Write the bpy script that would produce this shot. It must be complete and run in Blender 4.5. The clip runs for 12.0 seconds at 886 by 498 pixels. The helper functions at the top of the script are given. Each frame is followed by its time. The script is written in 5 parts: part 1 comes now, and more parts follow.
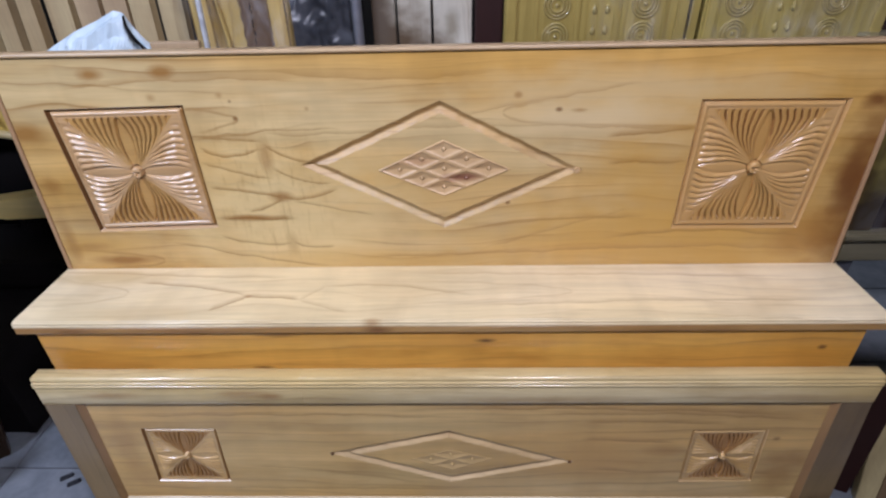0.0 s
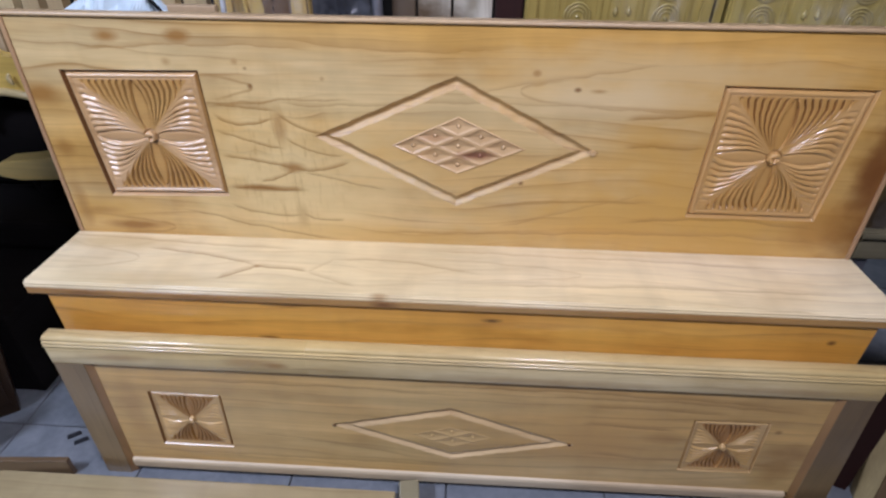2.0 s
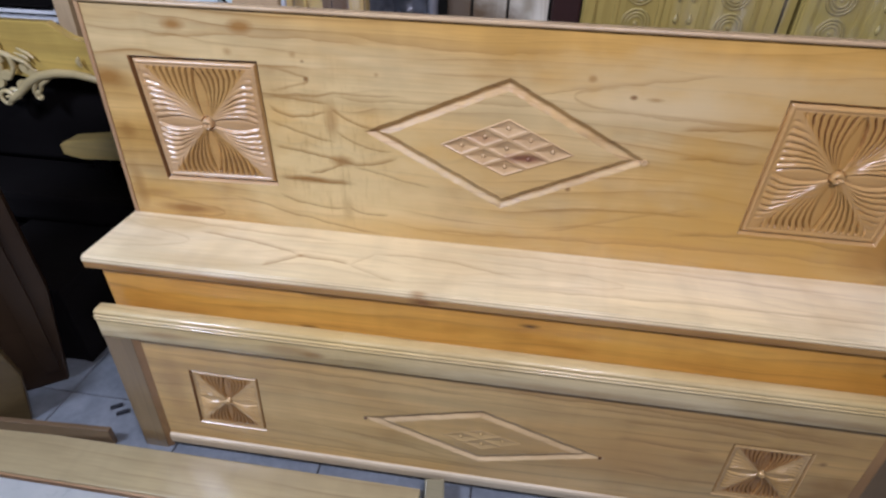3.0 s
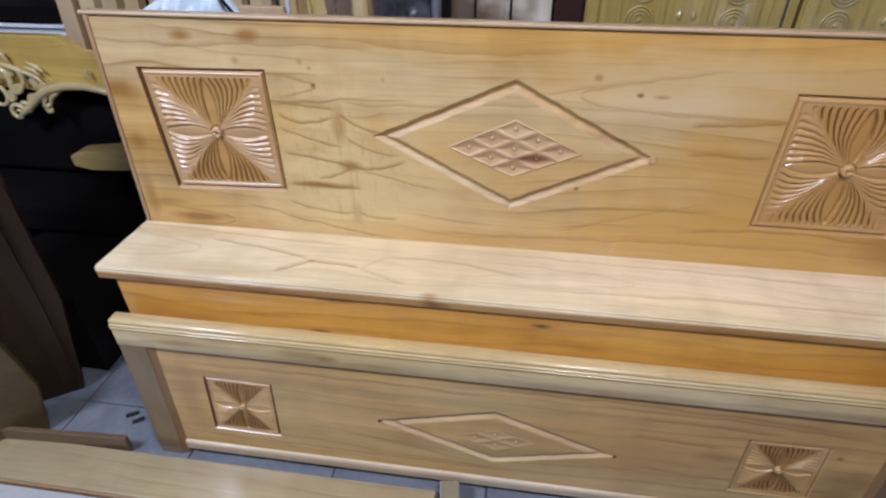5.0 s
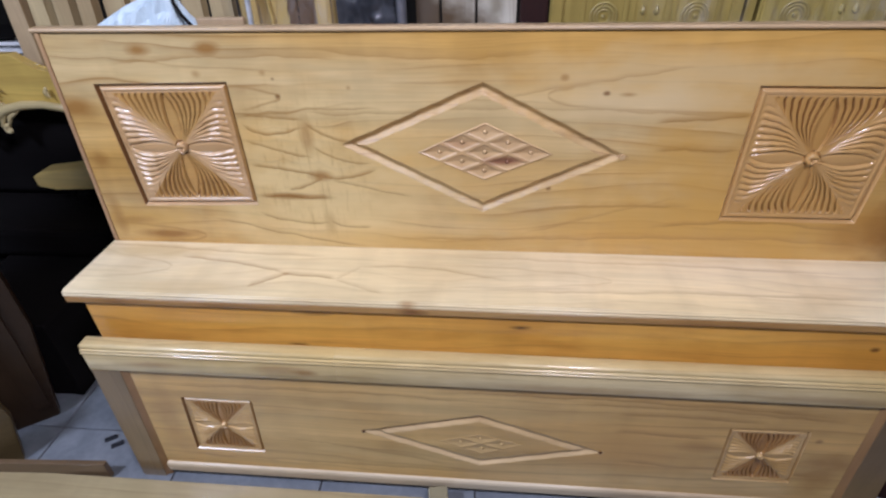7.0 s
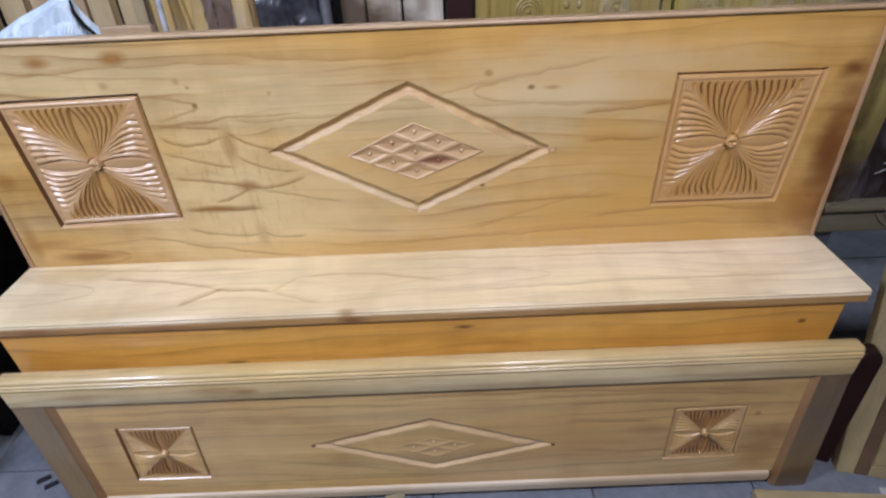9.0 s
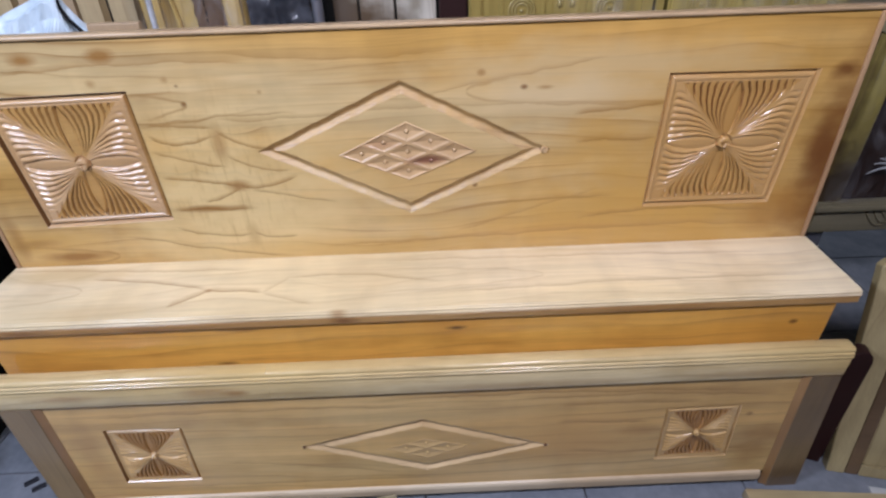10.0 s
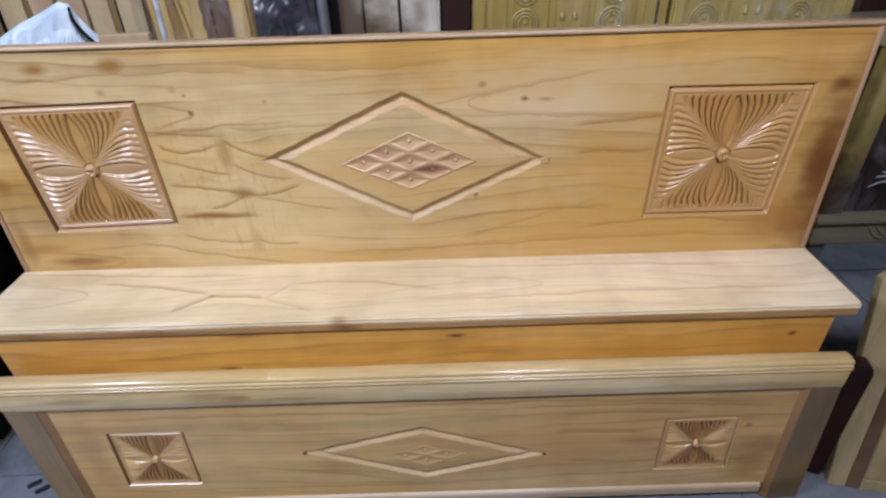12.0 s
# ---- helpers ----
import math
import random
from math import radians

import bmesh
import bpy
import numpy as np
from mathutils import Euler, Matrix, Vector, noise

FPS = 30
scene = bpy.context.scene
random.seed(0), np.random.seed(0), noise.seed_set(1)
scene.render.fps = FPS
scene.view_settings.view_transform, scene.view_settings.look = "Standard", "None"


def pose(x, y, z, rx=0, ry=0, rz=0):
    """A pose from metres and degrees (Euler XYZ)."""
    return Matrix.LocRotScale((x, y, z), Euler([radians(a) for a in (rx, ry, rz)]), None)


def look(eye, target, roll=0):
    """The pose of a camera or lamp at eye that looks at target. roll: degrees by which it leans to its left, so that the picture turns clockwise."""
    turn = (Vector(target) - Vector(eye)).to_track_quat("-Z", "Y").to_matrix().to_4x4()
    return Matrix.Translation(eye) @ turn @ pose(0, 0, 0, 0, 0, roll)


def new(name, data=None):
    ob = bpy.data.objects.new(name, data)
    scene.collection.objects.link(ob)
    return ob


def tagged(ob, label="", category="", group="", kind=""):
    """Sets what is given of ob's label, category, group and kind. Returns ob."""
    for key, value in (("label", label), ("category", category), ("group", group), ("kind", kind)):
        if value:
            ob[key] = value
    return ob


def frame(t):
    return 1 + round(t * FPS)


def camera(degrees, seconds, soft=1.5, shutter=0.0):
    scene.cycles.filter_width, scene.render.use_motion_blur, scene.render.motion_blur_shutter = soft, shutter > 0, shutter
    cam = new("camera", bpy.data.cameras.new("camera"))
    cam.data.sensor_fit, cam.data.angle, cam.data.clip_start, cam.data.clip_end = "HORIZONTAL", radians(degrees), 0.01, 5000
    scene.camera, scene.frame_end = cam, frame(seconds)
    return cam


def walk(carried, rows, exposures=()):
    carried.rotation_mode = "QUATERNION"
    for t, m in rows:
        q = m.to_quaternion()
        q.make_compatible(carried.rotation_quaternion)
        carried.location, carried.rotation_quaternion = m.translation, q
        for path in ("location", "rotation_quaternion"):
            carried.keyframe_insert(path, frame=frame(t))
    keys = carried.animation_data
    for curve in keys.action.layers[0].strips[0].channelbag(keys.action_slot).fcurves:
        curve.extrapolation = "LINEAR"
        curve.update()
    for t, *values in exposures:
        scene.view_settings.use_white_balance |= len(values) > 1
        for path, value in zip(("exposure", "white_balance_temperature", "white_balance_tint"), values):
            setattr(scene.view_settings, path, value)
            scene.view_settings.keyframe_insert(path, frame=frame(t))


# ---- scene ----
cam = camera(78.7, 12.0, soft=2.4)
PATH = [
    (0, (0.027, -1.047, 1.288), (-0.022, 0.643, 0.219), -1.4),
    (0.5, (0.03, -1.037, 1.289), (-0.021, 0.634, 0.192), -1.3),
    (1, (0.028, -1.04, 1.286), (-0.022, 0.618, 0.168), -0.5),
    (1.5, (0.029, -1.043, 1.283), (-0.025, 0.611, 0.159), 0.0),
    (2, (0.024, -1.046, 1.279), (-0.055, 0.605, 0.153), 0.6),
    (2.5, (0.016, -1.045, 1.277), (-0.12, 0.601, 0.149), 1.5),
    (3, (0.008, -1.046, 1.278), (-0.197, 0.593, 0.151), 1.8),
    (3.2, (0.004, -1.04, 1.287), (-0.215, 0.586, 0.143), 1.7),
    (4.8, (-0.002, -1.053, 1.279), (-0.233, 0.587, 0.158), 0.4),
    (5, (0.001, -1.05, 1.281), (-0.228, 0.589, 0.159), 0.0),
    (5.5, (0.007, -1.046, 1.283), (-0.205, 0.595, 0.16), -1.0),
    (6, (0.01, -1.042, 1.282), (-0.173, 0.603, 0.158), -1.5),
    (6.5, (0.018, -1.04, 1.285), (-0.167, 0.605, 0.162), -1.8),
    (6.7, (0.014, -1.036, 1.29), (-0.165, 0.606, 0.162), -1.7),
    (8.3, (0.037, -1.03, 1.277), (-0.024, 0.628, 0.161), -2.8),
    (8.5, (0.043, -1.022, 1.281), (0.005, 0.631, 0.155), -2.9),
    (9, (0.054, -1.019, 1.278), (0.048, 0.634, 0.152), -2.5),
    (9.5, (0.056, -1.012, 1.277), (0.067, 0.639, 0.148), -2.1),
    (10, (0.057, -1.011, 1.278), (0.074, 0.637, 0.146), -2.0),
    (10.5, (0.048, -1.019, 1.274), (0.079, 0.629, 0.141), -1.8),
    (11, (0.042, -1.033, 1.277), (0.08, 0.616, 0.145), -1.6),
    (11.5, (0.057, -1.043, 1.28), (0.083, 0.613, 0.159), -1.4),
    (12, (0.067, -1.022, 1.285), (0.065, 0.645, 0.179), -1.8),
]
walk(cam, [(t, look(eye, target, roll)) for t, eye, target, roll in PATH],
     [(0, -0.17), (1.5, -0.18), (3, -0.18), (5.5, -0.17), (8.5, -0.17), (10.5, -0.09), (11.2, -0.09), (12, -0.16)])


# ---- world and light ----
world = bpy.data.worlds.new("world")
world.use_nodes = True
scene.world = world
wbg = world.node_tree.nodes["Background"]
wbg.inputs["Color"].default_value = (0.55, 0.62, 0.75, 1)
wbg.inputs["Strength"].default_value = 0.008


def area_lamp(name, eye, target, sx, sy, watts, colour):
    d = bpy.data.lights.new(name, "AREA")
    d.shape, d.size, d.size_y, d.energy, d.color = "RECTANGLE", sx, sy, watts, colour
    ob = new(name, d)
    ob.matrix_world = look(eye, target)
    return ob


# lamps out of view: two over the aisle before the bed and the last one behind, set from their reflections; the third,
# further off in front, and the fourth, over the goods behind, are added
COOL = (0.90, 0.98, 1.215)
TUBE = (0.87, 0.99, 1.345)
BULB = (0.965, 0.965, 1.21)
area_lamp("unseen_lamp", (-1.69, -1.2, 2.25), (-0.15, 0.0, 0.6), 0.5, 0.16, 47, TUBE)
area_lamp("unseen_lamp", (0.46, -1.2, 2.25), (-0.1, 0.0, 0.6), 0.4, 0.16, 31, BULB)
# next two have no known source: front fill, then a brightener for the goods behind
area_lamp("unseen_lamp", (1.2, -2.7, 2.2), (0.0, 0.0, 0.4), 1.0, 0.3, 3, COOL)
area_lamp("unseen_lamp", (0.6, 2.3, 2.75), (0.3, 0.9, 0.6), 1.2, 0.4, 22, COOL)
area_lamp("unseen_lamp", (2.3, 1.9, 2.2), (0.9, 0.0, 0.4), 0.6, 0.3, 8, COOL)


# ---- materials ----
def nodes_of(name):
    m = bpy.data.materials.new(name)
    m.use_nodes = True
    nt = m.node_tree
    return m, nt, nt.nodes["Principled BSDF"]


def link(nt, a, b):
    nt.links.new(a, b)


def math_node(nt, op, a, b=None, c=None, clamp=False):
    n = nt.nodes.new("ShaderNodeMath")
    n.operation, n.use_clamp = op, clamp
    for k, v in enumerate((a, b, c)):
        if v is None:
            continue
        if isinstance(v, (int, float)):
            n.inputs[k].default_value = v
        else:
            nt.links.new(v, n.inputs[k])
    return n.outputs[0]


def noise_node(nt, vec, scale, detail=2.0, rough=0.5, distortion=0.0):
    n = nt.nodes.new("ShaderNodeTexNoise")
    n.inputs["Scale"].default_value, n.inputs["Detail"].default_value = scale, detail
    n.inputs["Roughness"].default_value, n.inputs["Distortion"].default_value = rough, distortion
    nt.links.new(vec, n.inputs["Vector"])
    return n.outputs["Fac"]


def stretched(nt, vec, scale, shift=(0, 0, 0)):
    n = nt.nodes.new("ShaderNodeMapping")
    n.inputs["Scale"].default_value, n.inputs["Location"].default_value = scale, shift
    nt.links.new(vec, n.inputs["Vector"])
    return n.outputs[0]


def ramp(nt, fac, stops):
    n = nt.nodes.new("ShaderNodeValToRGB")
    el = n.color_ramp.elements
    while len(el) < len(stops):
        el.new(0.5)
    for e, (p, c) in zip(el, stops):
        e.position, e.color = p, (c[0], c[1], c[2], 1) if not isinstance(c, (int, float)) else (c, c, c, 1)
    nt.links.new(fac, n.inputs[0])
    return n.outputs[0]


def mixed(nt, fac, a, b, mode="MIX"):
    n = nt.nodes.new("ShaderNodeMix")
    n.data_type, n.blend_type = "RGBA", mode
    for v, k in ((fac, 0), (a, 6), (b, 7)):
        if isinstance(v, (int, float)):
            n.inputs[k].default_value = v
        elif isinstance(v, tuple):
            n.inputs[k].default_value = (*v, 1)
        else:
            nt.links.new(v, n.inputs[k])
    return n.outputs[2]


def wood(name, light, dark, warm=None, rings=26.0, wander=0.10, line=0.5, rough=0.34, coat=0.5, axis="x", seed=0.0, figure=0.12,
         patches=(), coat_rough=0.16, curl_spot=None, spec=0.5, vees=(), mottled=0.5, grain=(), flat=False, bands=0.16):
    """Varnished board: growth rings running along one axis, fine pores, cross figure, a few patches of stain, knot or
    painted light (x, z, rx, rz, amount, colour), pointed rings (vees) and single grain lines (x, z, x, z, sag, width,
    amount); flat: all three lie in x and y."""
    m, nt, bsdf = nodes_of(name)
    tc = nt.nodes.new("ShaderNodeTexCoord")
    vec = tc.outputs["Object"]
    if axis == "z":
        vec = stretched_turn(nt, vec, (0, radians(90), 0))
    elif axis == "y":
        vec = stretched_turn(nt, vec, (0, 0, radians(90)))
    base = stretched(nt, vec, (1, 1, 1), (seed, seed * 0.7, seed * 1.3))
    sep = nt.nodes.new("ShaderNodeSeparateXYZ")
    link(nt, base, sep.inputs[0])
    across = math_node(nt, "ADD", sep.outputs[2], math_node(nt, "MULTIPLY", sep.outputs[1], 0.9))
    warp = noise_node(nt, stretched(nt, base, (0.9, 2.2, 3.2)), 1.6, 2.0, 0.45)
    warp2 = noise_node(nt, stretched(nt, base, (3.5, 4.0, 6.0)), 2.5, 1.0)
    swirl = noise_node(nt, stretched(nt, base, (14, 4.0, 7.0)), 1.0, 1.0)
    gate = noise_node(nt, stretched(nt, base, (1.7, 1.0, 1.1), (3.1, 0, 1.7)), 1.3, 0.0)
    gate = math_node(nt, "MULTIPLY", math_node(nt, "SUBTRACT", gate, 0.52, clamp=True), 0.22)
    if curl_spot:
        cx, cz, rx, rz, much = curl_spot
        s2 = nt.nodes.new("ShaderNodeSeparateXYZ")
        link(nt, tc.outputs["Object"], s2.inputs[0])
        ex = math_node(nt, "DIVIDE", math_node(nt, "SUBTRACT", s2.outputs[0], cx), rx)
        ez = math_node(nt, "DIVIDE", math_node(nt, "SUBTRACT", s2.outputs[2], cz), rz)
        far = math_node(nt, "SQRT", math_node(nt, "ADD", math_node(nt, "POWER", ex, 2.0), math_node(nt, "POWER", ez, 2.0)))
        spot = ramp(nt, far, [(0.3, 1.0), (1.0, 0.0)])
        gate = math_node(nt, "ADD", gate, math_node(nt, "MULTIPLY", spot, much))
    w = math_node(nt, "ADD", across, math_node(nt, "MULTIPLY", math_node(nt, "SUBTRACT", warp, 0.5), wander * 3))
    w = math_node(nt, "ADD", w, math_node(nt, "MULTIPLY", math_node(nt, "SUBTRACT", warp2, 0.5), wander * 0.15))
    w = math_node(nt, "ADD", w, math_node(nt, "MULTIPLY", math_node(nt, "SUBTRACT", swirl, 0.5), math_node(nt, "MULTIPLY", gate, 0.5)))
    if curl_spot:
        # the grain hangs in scallops between upright folds
        drift = noise_node(nt, stretched(nt, tc.outputs["Object"], (5, 1, 4)), 1.0, 2.0)
        fx = math_node(nt, "ADD", s2.outputs[0], math_node(nt, "MULTIPLY", math_node(nt, "SUBTRACT", drift, 0.5), 0.10))
        sag = math_node(nt, "ABSOLUTE", math_node(nt, "SINE", math_node(nt, "MULTIPLY", fx, 36.0)))
        w = math_node(nt, "ADD", w, math_node(nt, "MULTIPLY", math_node(nt, "MULTIPLY", sag, spot), 0.010))
    uneven = nt.nodes.new("ShaderNodeTexNoise")
    uneven.noise_dimensions = "1D"
    uneven.inputs["Scale"].default_value, uneven.inputs["Detail"].default_value = 1.0, 2.0
    link(nt, math_node(nt, "MULTIPLY", w, rings * 0.45), uneven.inputs["W"])
    ph = math_node(nt, "ADD", math_node(nt, "MULTIPLY", w, rings), math_node(nt, "MULTIPLY", uneven.outputs["Fac"], 1.15))
    saw = math_node(nt, "FRACT", ph)
    ring = ramp(nt, saw, [(0.0, 0.75), (0.04, 0.0), (0.48, 0.02), (0.78, 0.15), (0.93, 0.45), (0.98, 1.0)])
    fine = ramp(nt, math_node(nt, "FRACT", math_node(nt, "MULTIPLY", ph, 3.7)), [(0.0, 0.3), (0.1, 0.0), (0.7, 0.1), (1.0, 1.0)])
    strength = noise_node(nt, stretched(nt, base, (1.3, 3, 9), (7.7, 0, 2.2)), 1.9, 3.0)
    strength = ramp(nt, strength, [(0.34, 0.08), (0.60, 1.0)])
    if curl_spot:
        strength = math_node(nt, "MAXIMUM", strength, math_node(nt, "MULTIPLY", spot, 0.6))
    ringf = math_node(nt, "MULTIPLY", math_node(nt, "MULTIPLY", ring, strength), line)
    fines = noise_node(nt, stretched(nt, base, (2.1, 3, 6), (2.7, 1, 6.2)), 1.7, 2.0)
    finef = math_node(nt, "MULTIPLY", math_node(nt, "MULTIPLY", fine, ramp(nt, fines, [(0.38, 0.0), (0.64, 1.0)])), line * 0.32)
    ringf = math_node(nt, "MAXIMUM", ringf, finef)
    pores = noise_node(nt, stretched(nt, base, (9, 160, 260)), 1.0, 3.0, 0.6)
    tone = noise_node(nt, stretched(nt, base, (0.7, 2, 3.4), (1.9, 4, 0.3)), 1.5, 2.0)
    fig = noise_node(nt, stretched(nt, base, (11, 2, 3.2)), 1.0, 2.0, 0.55, 0.6)
    warm = warm or tuple(0.5 * (a + b) for a, b in zip(light, dark))
    col = mixed(nt, ramp(nt, tone, [(0.34, 0.0), (0.58, 1.0)]), light, warm)
    mottle = noise_node(nt, stretched(nt, base, (2.6, 5, 8.5), (5.5, 2, 8.1)), 1.8, 3.0, 0.55)
    col = mixed(nt, ramp(nt, mottle, [(0.50, 0.0), (0.70, mottled)]), col, tuple(0.62 * a + 0.38 * b for a, b in zip(warm, dark)))
    col = mixed(nt, ringf, col, dark)
    much_fig = math_node(nt, "MULTIPLY", math_node(nt, "ADD", math_node(nt, "MULTIPLY", spot, 0.6), 1.0), figure * 2.4) if curl_spot else figure * 2.4
    figv = math_node(nt, "ADD", math_node(nt, "MULTIPLY", math_node(nt, "SUBTRACT", fig, 0.5), much_fig), 1.0)
    porev = math_node(nt, "ADD", math_node(nt, "MULTIPLY", math_node(nt, "SUBTRACT", pores, 0.5), 0.34), 1.0)
    band = noise_node(nt, stretched(nt, base, (0.45, 3, 11), (4.4, 1, 3.3)), 1.7, 3.0, 0.6)
    bandv = math_node(nt, "ADD", math_node(nt, "MULTIPLY", math_node(nt, "SUBTRACT", band, 0.5), bands * 3), 1.0)
    mul = math_node(nt, "MULTIPLY", math_node(nt, "MULTIPLY", figv, porev), bandv)
    hsv = nt.nodes.new("ShaderNodeHueSaturation")
    link(nt, col, hsv.inputs["Color"])
    link(nt, mul, hsv.inputs["Value"])
    col = hsv.outputs[0]
    osep = nt.nodes.new("ShaderNodeSeparateXYZ")
    link(nt, tc.outputs["Object"], osep.inputs[0])
    smear = noise_node(nt, stretched(nt, tc.outputs["Object"], (6, 6, 9)), 2.0, 3.0)
    obj = tc.outputs["Object"]
    rough_edge = math_node(nt, "MULTIPLY_ADD", smear, 1.1, -0.55)
    for sx, sz, rx, rz, amount, colour in patches:
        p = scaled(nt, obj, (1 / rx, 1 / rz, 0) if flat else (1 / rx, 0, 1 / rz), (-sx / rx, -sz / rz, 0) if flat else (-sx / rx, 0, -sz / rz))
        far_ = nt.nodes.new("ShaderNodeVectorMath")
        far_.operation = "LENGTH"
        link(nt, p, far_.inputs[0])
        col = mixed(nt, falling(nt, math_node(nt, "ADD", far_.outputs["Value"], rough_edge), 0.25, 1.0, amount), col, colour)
    side = osep.outputs[1 if flat else 2]
    wavy = math_node(nt, "MULTIPLY_ADD", smear, 0.02, math_node(nt, "SUBTRACT", side, 0.01))
    lines = None
    for x0, y0, length, spread, amount in vees:
        # a pointed growth ring, open to the left; a negative length opens it to the right
        run = math_node(nt, "MULTIPLY_ADD", osep.outputs[0], -1 / length, x0 / length)
        width = math_node(nt, "MULTIPLY", math_node(nt, "SQRT", math_node(nt, "MAXIMUM", run, 0.0)), spread)
        gap = math_node(nt, "ABSOLUTE", math_node(nt, "SUBTRACT", math_node(nt, "ABSOLUTE", math_node(nt, "SUBTRACT", wavy, y0)), width))
        stroke = math_node(nt, "MULTIPLY", falling(nt, gap, 0.0005, 0.0042, amount), ramp(nt, run, [(0.0, 0.0), (0.01, 0.9), (0.5, 0.8), (1.0, 0.0)]))
        lines = stroke if lines is None else math_node(nt, "MAXIMUM", lines, stroke)
    for xa, za, xb, zb, bow, width, amount in grain:
        u = math_node(nt, "MULTIPLY_ADD", osep.outputs[0], 1 / (xb - xa), -xa / (xb - xa))
        slope = math_node(nt, "MULTIPLY_ADD", u, 0.4 * bow / width, -0.1 * (zb - za + 4 * bow) / width)
        off = math_node(nt, "MULTIPLY_ADD", u, slope, math_node(nt, "MULTIPLY_ADD", wavy, 0.1 / width, 0.5 - 0.1 * za / width))
        line_ = ramp(nt, off, [(0.40, 0.0), (0.49, 1.0), (0.53, 0.55), (0.85, 0.0)])
        much = min(1.0, 1.3 * amount)
        ends = ramp(nt, u, [(0.0, 0.0), (0.12, much), (0.85, much), (1.0, 0.0)])
        stroke = math_node(nt, "MULTIPLY", line_, ends)
        lines = stroke if lines is None else math_node(nt, "MAXIMUM", lines, stroke)
    if lines is not None:
        col = mixed(nt, lines, col, dark)
    if curl_spot:
        ticks = noise_node(nt, stretched(nt, obj, (95, 1, 16)), 1.0, 2.0, 0.6)
        col = mixed(nt, math_node(nt, "MULTIPLY", ramp(nt, ticks, [(0.55, 0.0), (0.75, 0.4)]), spot), col, dark)
        fold = math_node(nt, "MULTIPLY", ramp(nt, sag, [(0.0, 0.8), (0.28, 0.0)]), spot)
        col = mixed(nt, math_node(nt, "MULTIPLY", fold, ramp(nt, smear, [(0.4, 0.0), (0.6, 0.4)])), col, (0.36, 0.19, 0.055))
    link(nt, col, bsdf.inputs["Base Color"])
    link(nt, math_node(nt, "ADD", math_node(nt, "MULTIPLY", pores, 0.16), rough - 0.08), bsdf.inputs["Roughness"])
    bsdf.inputs["Coat Weight"].default_value, bsdf.inputs["Coat Roughness"].default_value = coat, coat_rough
    bsdf.inputs["Specular IOR Level"].default_value = spec
    bump = nt.nodes.new("ShaderNodeBump")
    bump.inputs["Strength"].default_value, bump.inputs["Distance"].default_value = 0.22, 0.002
    ripple = noise_node(nt, stretched(nt, base, (5, 9, 14)), 1.0, 2.0)
    link(nt, math_node(nt, "ADD", math_node(nt, "MULTIPLY", pores, 0.25), ripple), bump.inputs["Height"])
    link(nt, bump.outputs[0], bsdf.inputs["Normal"])
    return m


def scaled(nt, vec, scale, shift):
    n = nt.nodes.new("ShaderNodeVectorMath")
    n.operation = "MULTIPLY_ADD"
    n.inputs[1].default_value, n.inputs[2].default_value = scale, shift
    nt.links.new(vec, n.inputs[0])
    return n.outputs[0]


def falling(nt, value, near, far, amount):
    """amount up to near, falling to nothing at far."""
    n = nt.nodes.new("ShaderNodeMapRange")
    n.inputs["From Min"].default_value, n.inputs["From Max"].default_value = near, far
    n.inputs["To Min"].default_value, n.inputs["To Max"].default_value = amount, 0.0
    nt.links.new(value, n.inputs["Value"])
    return n.outputs[0]


def stretched_turn(nt, vec, turn):
    n = nt.nodes.new("ShaderNodeMapping")
    n.inputs["Rotation"].default_value = turn
    nt.links.new(vec, n.inputs["Vector"])
    return n.outputs[0]


def plain(name, colour, colour2, rough=0.5, scale=6.0, metal=0.0, coat=0.0, bump_strength=0.1, bump_scale=40.0, transmission=0.0):
    m, nt, bsdf = nodes_of(name)
    tc = nt.nodes.new("ShaderNodeTexCoord")
    a = noise_node(nt, tc.outputs["Object"], scale, 4.0, 0.6)
    b = noise_node(nt, tc.outputs["Object"], bump_scale, 3.0, 0.6)
    f = math_node(nt, "ADD", math_node(nt, "MULTIPLY", a, 0.7), math_node(nt, "MULTIPLY", b, 0.3))
    link(nt, mixed(nt, ramp(nt, f, [(0.35, 0.0), (0.65, 1.0)]), colour, colour2), bsdf.inputs["Base Color"])
    link(nt, math_node(nt, "ADD", math_node(nt, "MULTIPLY", b, 0.25), rough - 0.12), bsdf.inputs["Roughness"])
    bsdf.inputs["Metallic"].default_value = metal
    bsdf.inputs["Coat Weight"].default_value = coat
    bsdf.inputs["Transmission Weight"].default_value = transmission
    bp = nt.nodes.new("ShaderNodeBump")
    bp.inputs["Strength"].default_value, bp.inputs["Distance"].default_value = bump_strength, 0.003
    link(nt, f, bp.inputs["Height"])
    link(nt, bp.outputs[0], bsdf.inputs["Normal"])
    return m


